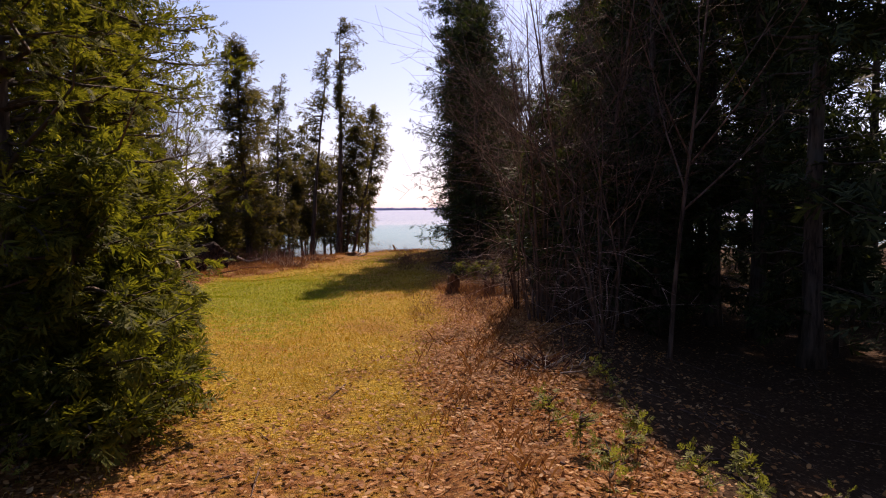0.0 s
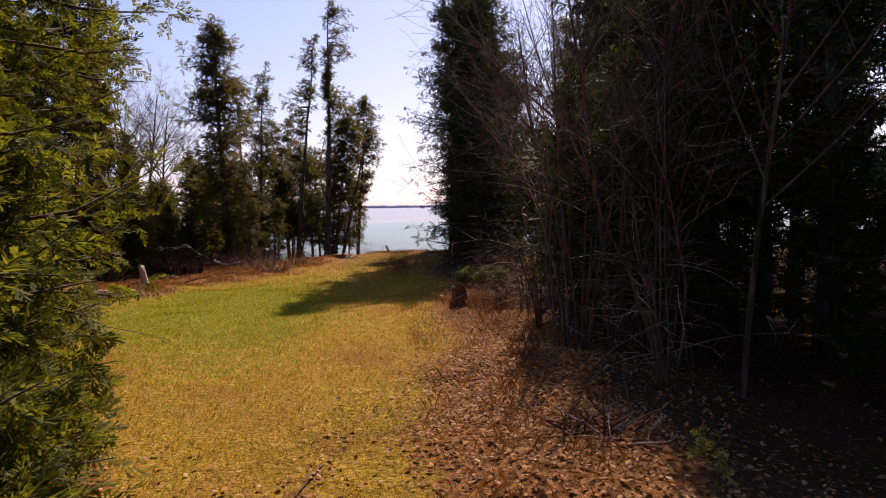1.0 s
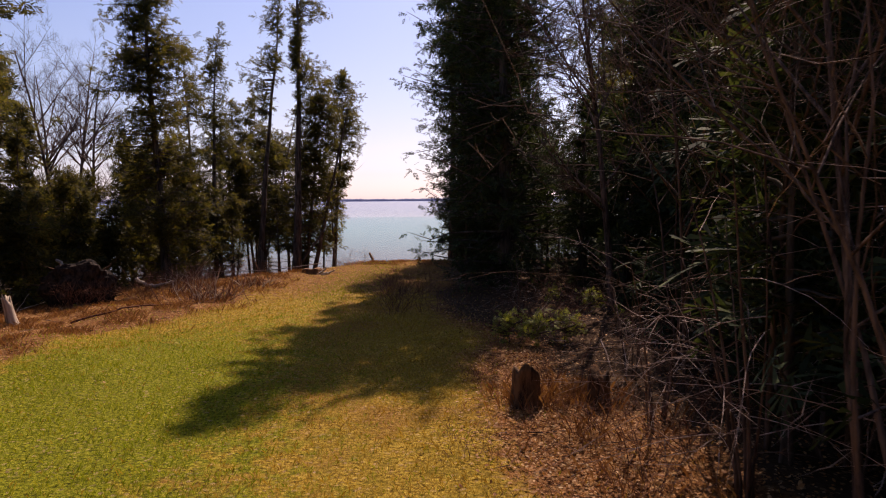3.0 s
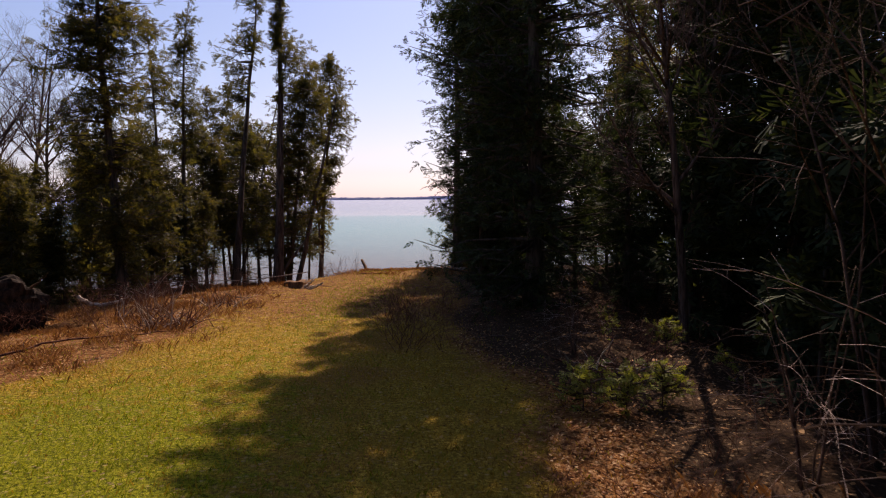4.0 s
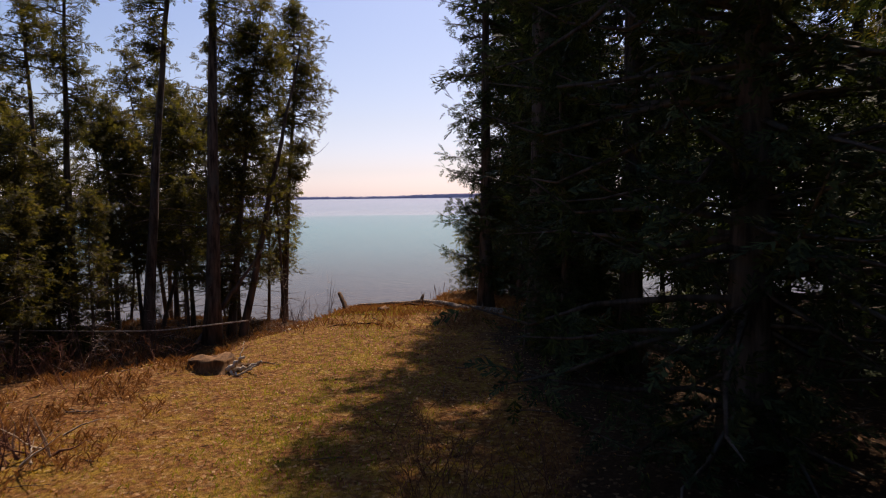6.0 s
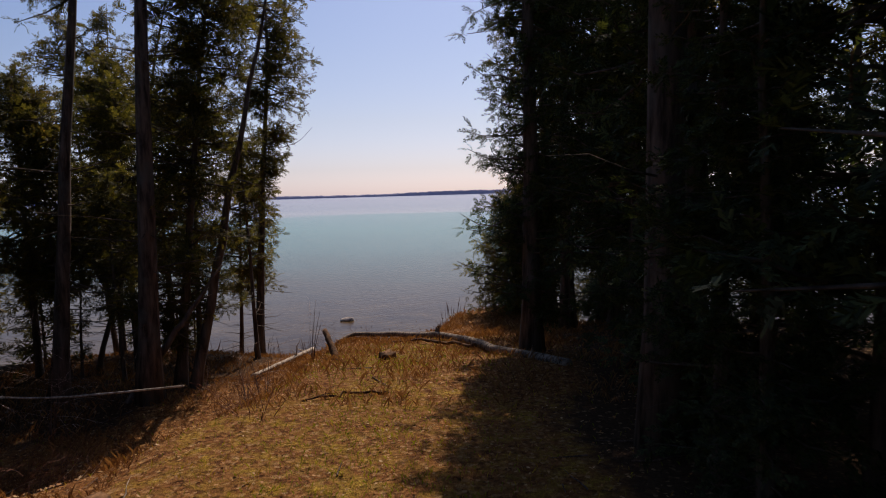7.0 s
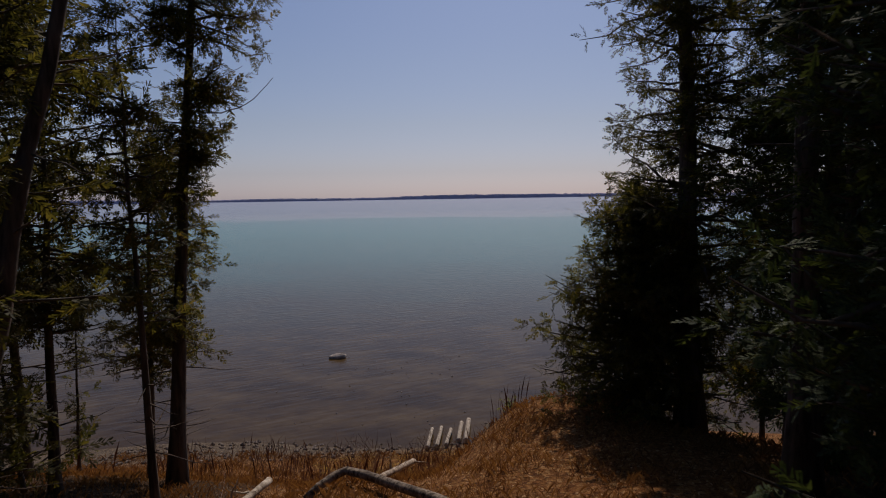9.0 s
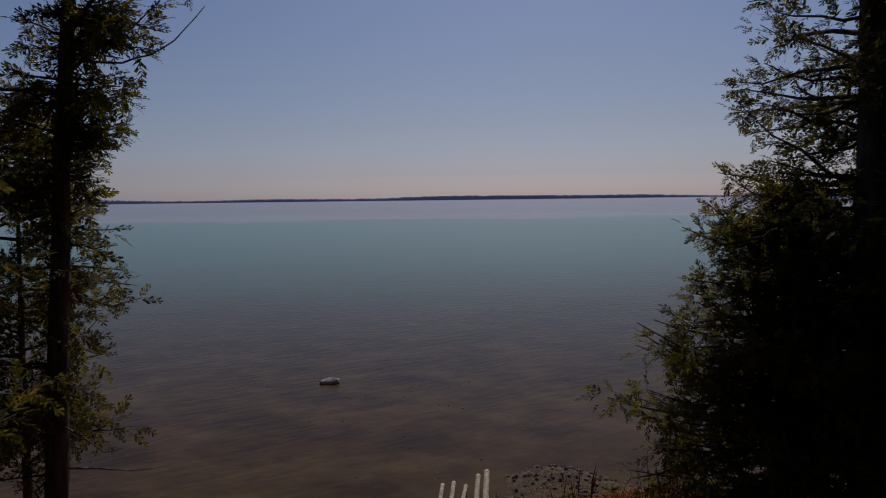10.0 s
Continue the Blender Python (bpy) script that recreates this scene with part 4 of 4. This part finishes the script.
for i in range(16):
    x, y = wr.uniform(-9, 0.4), wr.uniform(46.5, 53.5)
    copy_thing(bramble, pose(x, y, gz(x, y), 0, 0, wr.uniform(0, 360)))
for x, y in ((-4.2, 35.0), (-4.6, 36.2), (-4.9, 37.3), (-3.6, 45.5), (-4.4, 46.8), (-5.3, 47.5)):
    copy_thing(bramble, pose(x, y, gz(x, y), 0, 0, wr.uniform(0, 360)))
seedling = tree("cedar_seedling", 73, 0.40, 0.006, 0.10, 0.20, 16, 7, 0.095, "small yellow-green cedar seedling on the trail edge", "far", SPRIG, column_shape, group="seedlings", rise=0.5)
stand(seedling, 1.95, 5.3)
for x, y in ((2.25, 4.9), (2.75, 4.6), (3.3, 5.1), (1.75, 5.9), (2.5, 5.6), (3.7, 4.5), (2.05, 4.4), (3.0, 4.2), (4.3, 5.0), (-2.5, 4.55), (-2.9, 4.9), (-2.3, 5.0), (-2.75, 4.3), (1.9, 25.6), (1.6, 24.3), (-1.2, 48.6), (-0.9, 49.4), (-0.5, 48.9), (2.6, 22.0), (2.5, 7.4)):
    copy_thing(seedling, pose(x, y, gz(x, y), 0, 0, wr.uniform(0, 360)))
yew = tree("yew_bush", 74, 0.5, 0.012, 0.0, 0.42, 34, 9, 0.11, "low spreading yew bush with yellow-green tips", "far", SPRIG, column_shape, group="yew bushes", rise=0.45)
stand(yew, 0.9, 20.5)
for x, y in ((0.45, 20.6), (1.35, 20.7), (2.3, 23.6)):
    copy_thing(yew, pose(x, y, gz(x, y), 0, 0, wr.uniform(0, 360)))


# ---- dead wood ----
def lay(pts, lift=0.0):
    """Places on the ground, lifted: rows of x, y and height over the ground."""
    return np.array([(x, y, gz(x, y) + h + lift) for x, y, h in pts])


def log(name, pts, r0, r1, material, label, category="log", seed=0, twigs=0, group="", sides=9, rough=0.012):
    e = thing(name, Matrix.Translation(Vector(pts[0])), label, category, group)
    p = bend(pts, 16, rough, seed) - np.array(pts[0])
    r = np.random.RandomState(seed + 500)
    tb = Tubes(sides)
    tb.add(p, np.linspace(r0, r1, 16) * r.uniform(0.96, 1.04, 16))
    part("stem", tb.mesh("stem", material), e)
    for _ in range(twigs):
        k = r.randint(3, 15)
        d = unit(r.normal(0, 1, 3) + np.array((0, 0, 0.6)))
        q = np.linspace(0, 1, 5)[:, None]
        tw = Tubes(4)
        tw.add(p[k] + d * q * r.uniform(0.15, 0.6) + r.normal(0, 0.03, (5, 3)) * q, r1 * 0.45 * (1.1 - q[:, 0]))
        part("twig", tw.mesh("twig", material), e)
    return e


def stump(name, x, y, h, r0, material, label, seed, torn=0.12, roots=5, tilt=(0, 0)):
    """A stump: flared foot, uneven broken top, roots running into the soil."""
    e = thing(name, pose(x, y, gz(x, y) - 0.04, tilt[0], tilt[1], 0), label, "stump")
    r = np.random.RandomState(seed)
    n, rows = 22, 7
    a = np.linspace(0, 2 * np.pi, n, endpoint=False)
    flute = 1 + 0.10 * np.sin(3 * a + seed) + r.normal(0, 0.05, n)
    top = r.uniform(-torn, torn, n)
    top = h + 0.25 * np.roll(top, 1) + 0.5 * top + 0.25 * np.roll(top, -1)
    v = []
    for j in range(rows):
        f = j / (rows - 1)
        rad = r0 * (1 + 0.55 * (1 - f) ** 3) * flute
        v += [(rad[i] * math.cos(a[i]), rad[i] * math.sin(a[i]), f * top[i]) for i in range(n)]
    v.append((0, 0, h * 0.8))
    f = [(j * n + i, j * n + (i + 1) % n, (j + 1) * n + (i + 1) % n, (j + 1) * n + i) for j in range(rows - 1) for i in range(n)]
    t = [(q[0], q[1], q[2]) for q in f] + [(q[0], q[2], q[3]) for q in f] + [((rows - 1) * n + i, (rows - 1) * n + (i + 1) % n, rows * n) for i in range(n)]
    part("stub", mesh_of("stub", v, t, material, True), e)
    for k in range(roots):
        b = k * 6.283 / roots + r.uniform(-0.4, 0.4)
        q = np.linspace(0, 1, 5)
        ln = r0 * r.uniform(1.6, 3.0)
        tb = Tubes(5)
        tb.add(np.column_stack([np.cos(b + 0.4 * q) * (r0 * 0.7 + ln * q), np.sin(b + 0.4 * q) * (r0 * 0.7 + ln * q), h * 0.22 * (1 - q) ** 2 - 0.02]), r0 * 0.24 * (1.15 - q))
        part("root", tb.mesh("root", material), e)
    return e


stump("tree_stump", -2.83, 38.5, 0.15, 0.125, ROTWOOD, "low dark rotten stump on the grass", 1, 0.06, 4)
stump("tree_stump", 0.38, 17.3, 0.46, 0.15, ROTWOOD, "tall dark broken stump in dead bracken", 2, 0.18)
stump("tree_stump", 1.28, 17.7, 0.40, 0.12, ROTWOOD, "small dark stump in the shade", 3, 0.1)
stump("tree_stump", -9.45, 23.75, 0.62, 0.085, DEADWOOD, "pale splintered upright stump at the wood edge", 4, 0.25, 4, (6, -8))
stump("tree_stump", -4.95, 32.2, 0.19, 0.30, OLDSTUMP, "wide low rotten stump on the grass", 5, 0.04, 3)
log("pale_root", lay([(-4.68, 32.0, 0.02), (-4.55, 31.98, 0.14), (-4.42, 32.0, 0.24)]), 0.04, 0.02, BLEACHED, "pale weathered root beside the stump", "root", 3, 1, "stump roots")
log("pale_root", lay([(-4.62, 32.05, 0.03), (-4.40, 32.1, 0.05), (-4.2, 32.0, 0.16)]), 0.04, 0.02, BLEACHED, "pale weathered root beside the stump", "root", 4, 1, "stump roots")
log("pale_root", lay([(-4.60, 31.9, 0.01), (-4.45, 31.75, 0.02), (-4.25, 31.8, 0.14)]), 0.022, 0.01, BLEACHED, "pale weathered root beside the stump", "root", 5, 0, "stump roots")
log("leaning_post", np.array([(-3.60, 38.45, -0.37), (-3.76, 38.9, -0.10), (-3.92, 39.3, 0.10)]), 0.07, 0.045, ROTWOOD, "short dark leaning post at the bluff edge", "post", 4, rough=0.003)
log("bleached_pole", np.array([(-5.83, 42.0, gz(-5.83, 42.0) + 0.07), (-5.06, 45.7, -1.56)]), 0.045, 0.052, BLEACHED, "bleached straight pole lying down the bank", "pole", 5, 3, rough=0.003)
log("fallen_birch", lay([(-4.28, 44.0, 0.02), (-4.0, 44.4, 0.16), (-3.80, 44.6, 0.20), (-2.94, 43.2, 0.13), (-2.09, 41.6, 0.10), (-1.51, 40.3, 0.10), (-1.15, 39.3, 0.08), (-0.9, 38.5, 0.06), (-0.2, 36.8, 0.04)]), 0.05, 0.075, BIRCH, "bent fallen birch trunk across the grass", seed=6, twigs=3, rough=0.02)
log("fallen_branch", lay([(-2.9, 41.6, 0.03), (-2.2, 40.6, 0.08), (-1.3, 39.4, 0.05)]), 0.018, 0.035, ROTWOOD, "dark dead branch beside the birch trunk", seed=7, twigs=3)
log("bleached_pole", np.array([(-3.45, 44.3, gz(-3.45, 44.3) + 0.06), (-3.0, 47.6, gz(-3.45, 44.3) - 0.95)]), 0.04, 0.05, DEADWOOD, "grey pole lying down the bank by the birch", "pole", 15, 2, rough=0.004)
log("long_pole", np.array([(-11.6, 39.0, -0.62), (-7.75, 37.45, -0.42), (-5.45, 36.5, -0.06)]), 0.016, 0.014, BLEACHED, "thin pale pole caught over the hollow", "pole", 8, 0, rough=0.004)
log("long_pole", np.array([(-12.5, 35.0, -0.35), (-9.5, 34.0, -0.28)]), 0.02, 0.016, DEADWOOD, "thin pale pole lying in the brush", "pole", 9, 2, rough=0.006)
log("stick", lay([(-3.75, 35.5, 0.02), (-3.2, 35.7, 0.04), (-2.7, 35.75, 0.02)]), 0.012, 0.018, ROTWOOD, "dark thin stick lying on the grass", "stick", 10, 1)
log("fallen_branch", lay([(-8.2, 23.6, 0.04), (-7.4, 24.2, 0.08), (-6.7, 25.0, 0.06), (-6.0, 25.8, 0.04)]), 0.022, 0.010, TWIG_RED, "long red-brown fallen branch on dry grass", seed=11, twigs=5)
log("forked_branch", lay([(-9.3, 29.2, 0.32), (-9.0, 29.1, 0.12), (-8.6, 29.2, 0.10), (-8.3, 29.2, 0.16)]), 0.05, 0.03, DEADWOOD, "pale bleached forked branch", "branch", 12, 4)
log("leaning_log", np.array([(-11.3, 28.8, 0.75), (-10.2, 28.2, 0.25)]), 0.04, 0.03, DEADWOOD, "pale broken log leaning on the root plate", seed=13, twigs=1)
for i, (x, y, dx, dy, z, rr) in enumerate(((-9.3, 18.2, 1.65, 1.35, 0.05, 0.05), (-9.2, 18.5, 1.5, 1.0, 0.15, 0.045), (-9.3, 17.8, 1.6, 1.1, 0.05, 0.055), (-9.0, 17.5, 1.3, 1.5, 0.14, 0.04))):
    log("cut_pole", np.array([(x, y, gz(x, y) + z), (x + dx, y + dy, gz(x + dx, y + dy) + z)]), rr, rr * 0.85, DEADWOOD, "pale cut pole in a small stack on the grass", "pole", 20 + i, 0, "pole stack")


def brush_pile(x, y, rad, n, seed, label, steep=0.0):
    e = thing("brush_pile", pose(x, y, gz(x, y)), label, "brush pile")
    r = np.random.RandomState(seed)
    for mt, m in ((DEADWOOD, n // 2), (TWIG_RED, n)):
        tb = Tubes(4)
        for _ in range(m):
            a, b = r.rand() * 6.283, r.uniform(-0.15, 0.9) + steep
            o = np.array((r.normal(0, rad * 0.4), r.normal(0, rad * 0.4), 0.02))
            d = np.array((math.cos(a) * math.cos(b), math.sin(a) * math.cos(b), math.sin(b)))
            q = np.linspace(0, 1, 6)[:, None]
            p = o + d * q * r.uniform(0.4, 1.1) * rad + np.cumsum(r.normal(0, 0.03, (6, 3)), 0) * q
            p[:, 2] = np.maximum(p[:, 2], -0.02)
            tb.add(p, 0.014 * r.uniform(0.4, 1.2) * (1.1 - q[:, 0]), False)
        tagged(part("branchwork", tb.mesh("branchwork", mt), e), kind="stuff")
    return e


brush_pile(-6.3, 26.6, 0.95, 70, 1, "heap of grey and red-brown dead branches", 0.4)
brush_pile(-7.2, 27.8, 0.8, 50, 7, "upright tangle of pale dead stems by the clearing", 0.55)
brush_pile(-5.9, 28.6, 0.6, 36, 8, "small upright tangle of dead stems by the clearing", 0.5)
brush_pile(-8.2, 30.6, 0.9, 50, 2, "low tangle of dead branches at the wood edge")
brush_pile(-7.2, 34.6, 1.1, 60, 3, "tangle of dead branches in the hollow")
brush_pile(1.9, 8.6, 0.55, 36, 4, "small tangle of pale dead twigs on the trail edge")
brush_pile(-11.5, 25.5, 1.0, 50, 5, "tangle of dead branches at the wood edge")
brush_pile(1.2, 22.6, 0.8, 40, 6, "tangle of dead branches in shade")

# weathered poles of an old landing, lying out over the waterline
for i, (x, y, dx, ln, rr) in enumerate(((-2.62, 54.8, 0.20, 2.0, 0.055), (-2.36, 54.9, 0.22, 2.0, 0.06), (-2.10, 55.1, 0.24, 1.6, 0.055), (-1.70, 55.7, 0.20, 1.6, 0.07), (-1.50, 55.6, 0.24, 1.95, 0.08))):
    za, zb = gz(x, y) + 0.10, max(gz(x + dx, y + ln), LAKE) + 0.10
    log("landing_pole", np.array([(x, y, za), (x + dx, y + ln, zb)]), rr, rr * 0.9, BLEACHED, "bleached round pole lying out over the waterline", "pole", 40 + i, 0, "landing poles", rough=0.004)


def boulder(name, x, y, z, size, seed, label):
    r = np.random.RandomState(seed)
    bm = bmesh.new()
    bmesh.ops.create_icosphere(bm, subdivisions=3, radius=1)
    off = r.uniform(0, 50, 3)
    for v in bm.verts:
        k = 1 + 0.35 * (noise.noise(v.co * 1.3 + Vector(off))) + 0.08 * noise.noise(v.co * 5 + Vector(off))
        v.co = Vector((v.co.x * size[0], v.co.y * size[1], v.co.z * size[2])) * k
    me = bpy.data.meshes.new(name)
    bm.to_mesh(me)
    bm.free()
    me.materials.append(STONE)
    me.polygons.foreach_set("use_smooth", [True] * len(me.polygons))
    ob = new(name, me)
    ob.matrix_world = pose(x, y, z, 0, 0, r.uniform(0, 360))
    return tagged(ob, label, "rock")


boulder("boulder", -6.25, 67.3, LAKE + 0.05, (0.38, 0.28, 0.14), 3, "pale boulder standing out of shallow water")
def root_plate(x, y, seed, label):
    """The upturned roots of a fallen tree: a lumpy plate of soil on edge, roots sticking out all round."""
    e = thing("root_plate", pose(x, y, gz(x, y) + 0.42, 0, 0, 20), label, "root plate")
    r = np.random.RandomState(seed)
    bm = bmesh.new()
    bmesh.ops.create_icosphere(bm, subdivisions=4, radius=1)
    for v in bm.verts:
        n = v.co.copy()
        lump = 1 + 0.30 * noise.noise(n * 1.7 + Vector((3, 1, 7))) + 0.16 * noise.noise(n * 4.5) + 0.07 * noise.noise(n * 11)
        v.co = Vector((n.x * 0.85, n.y * 0.36, n.z * 0.62)) * lump
    me = bpy.data.meshes.new("soil")
    bm.to_mesh(me)
    bm.free()
    me.materials.append(DARKROT)
    part("soil", me, e)
    for _ in range(18):
        a = r.rand() * 6.283
        q = np.linspace(0, 1, 7)[:, None]
        d = np.array((math.cos(a), r.normal(0, 0.35), 0.75 * math.sin(a)))
        tb = Tubes(5)
        tb.add(d * np.array((0.7, 0.3, 0.6)) + d * q * r.uniform(0.2, 0.6) + np.cumsum(r.normal(0, 0.04, (7, 3)), 0) * q, r.uniform(0.012, 0.035) * (1.1 - q[:, 0]))
        part("root", tb.mesh("root", ROTWOOD), e)
    return e


root_plate(-9.7, 26.9, 6, "dark upturned root plate beside the clearing")
br = np.random.RandomState(5)
pv, pf = [], []
bm = bmesh.new()
bmesh.ops.create_icosphere(bm, subdivisions=1, radius=1)
iv = np.array([v.co[:] for v in bm.verts])
it = np.array([[v.index for v in f.verts] for f in bm.faces])
bm.free()
for i in range(900):
    x, y = br.uniform(-11, 4), br.uniform(54.0, 57.2)
    y += 0.22 * (x + 4)
    s = br.uniform(0.02, 0.08)
    pv.append(iv * br.uniform(0.6, 1.2, 3) * s + np.array((x, y, gz(x, y) + 0.01)))
    pf.append(it + i * len(iv))
tagged(new("beach_stones", mesh_of("beach_stones", np.vstack(pv), np.vstack(pf), PEBBLE)), "small grey stones along the waterline", "stones", kind="stuff")
pv, pf = [], []
for i in range(80):
    x, y = br.normal(-3.2, 2.4), br.uniform(57.5, 67.5)
    pv.append(iv * br.uniform(0.6, 1.3, 3) * br.uniform(0.012, 0.038) + np.array((x, y, LAKE + 0.002)))
    pf.append(it + i * len(iv))
tagged(new("glint_stones", mesh_of("glint_stones", np.vstack(pv), np.vstack(pf), GLINT_STONE, True)), "small glossy stones added to make sun glints on the shallows", "stones", kind="stuff")


# ---- fallen leaves, grass, twigs ----
def strew(n, seed, box, weight):
    r = np.random.RandomState(seed)
    x, y = r.uniform(box[0], box[1], n), r.uniform(box[2], box[3], n)
    keep = r.rand(n) < weight(x, y)
    return x[keep], y[keep], r


def dead_leaves(name, n, seed, box, weight, size, label):
    x, y, r = strew(n, seed, box, weight)
    m = len(x)
    base = np.array(((0, -0.5, 0), (0.32, -0.1, 0.10), (0.22, 0.30, 0.06), (0, 0.55, 0.02), (-0.25, 0.28, 0.12), (-0.30, -0.12, 0.05)))
    a, s = r.rand(m) * 6.283, size * r.uniform(0.55, 1.3, m)
    curl = r.uniform(-1.2, 1.8, m)
    tilt = r.normal(0, 0.3, (m, 2))
    p = base[None] * s[:, None, None]
    px = p[..., 0] * np.cos(a)[:, None] - p[..., 1] * np.sin(a)[:, None]
    py = p[..., 0] * np.sin(a)[:, None] + p[..., 1] * np.cos(a)[:, None]
    pz = p[..., 2] * curl[:, None] + px * tilt[:, :1] + py * tilt[:, 1:] + (land(x, y) + 0.02 + 0.012 * r.rand(m))[:, None]
    v = np.stack([px + x[:, None], py + y[:, None], pz], -1).reshape(-1, 3)
    f = np.array(((0, 1, 5), (1, 2, 4), (1, 4, 5), (2, 3, 4)))[None] + (np.arange(m) * 6)[:, None, None]
    return tagged(new(name, mesh_of(name, v, f.reshape(-1, 3), DRYLEAF)), label, "leaves", kind="stuff")


def blades(name, n, seed, box, weight, height, width, material, label, droop=0.6):
    x, y, r = strew(n, seed, box, weight)
    m = len(x)
    a, h = r.rand(m) * 6.283, height * r.uniform(0.4, 1.3, m)
    z = land(x, y)
    lx, ly = np.cos(a) * h * droop * r.uniform(0.2, 1.2, m), np.sin(a) * h * droop * r.uniform(0.2, 1.2, m)
    wx_, wy_ = -np.sin(a) * width, np.cos(a) * width
    v = np.stack([np.column_stack([x - wx_, y - wy_, z - 0.01]), np.column_stack([x + wx_, y + wy_, z - 0.01]),
                  np.column_stack([x + lx * 0.4 + wx_ * 0.6, y + ly * 0.4 + wy_ * 0.6, z + h * 0.62]), np.column_stack([x + lx, y + ly, z + h])], 1)
    f = np.array(((0, 1, 2), (0, 2, 3)))[None] + (np.arange(m) * 4)[:, None, None]
    return tagged(new(name, mesh_of(name, v.reshape(-1, 3), f.reshape(-1, 3), material)), label, "grass", kind="stuff")


def tufts(x, y):
    """Patchiness of the turf, from 0 to 1, in clumps of a hand's width to a stride."""
    a = np.sin(7.3 * x + 2.1 * y) * np.sin(6.1 * y - 2.7 * x) + 0.7 * np.sin(17.0 * x - 9.0 * y + 1.0) * np.sin(15.0 * y + 6.0 * x)
    b = np.sin(1.9 * x - 0.8 * y + 0.5) * np.sin(1.4 * y + 0.9 * x)
    return np.clip(0.5 + 0.32 * a + 0.3 * b, 0, 1)


dead_leaves("fallen_leaves", 42000, 1, (-3.5, 4.5, 1.5, 14), lambda x, y: np.clip(0.012 + 0.55 * cover_of(x, y)[1], 0, 1) * (1 - 0.85 * cover_of(x, y)[3]), 0.055, "dry tan and brown oak leaves strewn over the trail")
dead_leaves("scattered_leaves", 64000, 12, (-11, 3, 14, 46), lambda x, y: np.clip(0.008 + 0.6 * cover_of(x, y)[1], 0, 1) * (1 - 0.4 * (y > 36)) * (1 - 0.85 * cover_of(x, y)[3]), 0.034, "small dry brown leaves scattered over grass")
dead_leaves("trail_edge_leaves", 60000, 14, (-0.8, 3.6, 9, 26), lambda x, y: np.clip(0.75 * cover_of(x, y)[1] - 0.1, 0, 1) * (1 - 0.92 * cover_of(x, y)[3]), 0.036, "rusty dry leaves drifted along the trail edge")
dead_leaves("leaf_litter", 4000, 2, (1.6, 11, 3, 34), lambda x, y: 0.35 + 0 * x, 0.08, "dull brown leaf litter under the trees")
blades("dry_grass", 300000, 3, (-10, 3, 3.0, 42), lambda x, y: np.clip(0.8 - 0.75 * cover_of(x, y)[0] - 0.65 * cover_of(x, y)[1], 0.05, 1) * np.interp(y, (20, 27, 33), (1, 0.75, 0.35)) * (1 - cover_of(x, y)[3]) * (0.3 + 0.9 * tufts(x, y)), 0.042, 0.003, STRAW, "short dry yellow grass on the mown trail", 1.0)
blades("green_grass", 240000, 4, (-10, 1, 6, 42), lambda x, y: np.clip(0.04 + 1.1 * cover_of(x, y)[0], 0, 1) * (x < 0.6) * (0.2 + 1.0 * tufts(x + 3, y)), 0.042, 0.003, GRASS, "short green grass on the sunny clearing", 0.9)
edge_w = lambda x, y: np.clip(np.exp(-((x - 1.3 + 0.06 * np.maximum(y - 14, 0)) / 0.7) ** 2) * (np.sin(x * 5 + y * 2.3) * np.sin(y * 3.1 - x * 2) > 0.1), 0, 1)
blades("tall_dry_grass", 9000, 5, (-1, 3.2, 4, 18.5), edge_w, 0.15, 0.0028, DRY_BLUFF, "tufts of tall dry grass on the trail edge", 0.8)
blades("stump_grass", 3000, 15, (-0.4, 2.0, 16.4, 18.6), lambda x, y: np.exp(-((x - 0.5) ** 2 + (y - 17.5) ** 2) / 0.16) + np.exp(-((x - 1.2) ** 2 + (y - 17.8) ** 2) / 0.12), 0.20, 0.0018, DRY_BLUFF, "tall dead bracken and grass round the stumps", 0.7)
blades("bluff_grass", 90000, 6, (-12, 2.5, 35, 54.5), lambda x, y: (0.25 + 0.75 * (np.sin(x * 3 + y) * np.sin(y * 2.1 - x) > 0.0)) * np.interp(y, (36, 44), (0.5, 1)), 0.11, 0.0035, DRY_BLUFF, "rusty dry grass on the bluff slope", 1.0)
blades("bank_grass", 60000, 7, (-13, -5, 20, 38), lambda x, y: cover_of(x, y)[1] * (np.sin(x * 4 + y) * np.sin(y * 2.7 - x) > 0.0), 0.10, 0.0035, DRY_BLUFF, "rusty dry grass and bracken along the wood edge", 1.0)
blades("reeds", 1500, 8, (-9, 0.5, 46.5, 54.8), lambda x, y: 0.12 + 0.8 * (np.sin(x * 2.2 + y) + np.sin(x * 5.1 - y) > 0.5), 0.5, 0.003, TWIG_RED, "thin dry reed stems above the waterline", 0.25)
tx, ty, tr = strew(900, 9, (-10, 8, 3, 40), lambda x, y: np.clip(1.3 * cover_of(x, y)[1] - 0.5, 0, 1))
tb = Tubes(4)
for x, y in zip(tx, ty):
    a, l2 = tr.rand() * 6.283, tr.uniform(0.15, 0.8)
    q = np.linspace(-0.5, 0.5, 4)
    tb.add(np.column_stack([x + np.cos(a) * l2 * q, y + np.sin(a) * l2 * q + tr.normal(0, 0.02, 4), land(x + np.cos(a) * l2 * q, y + np.sin(a) * l2 * q) + 0.015]), 0.008 * tr.uniform(0.4, 1.2) * (0.8 - q * 0.8), False)
tagged(new("twigs", tb.mesh("twigs", TWIG)), "thin dead twigs scattered over the ground", "twigs", kind="stuff")
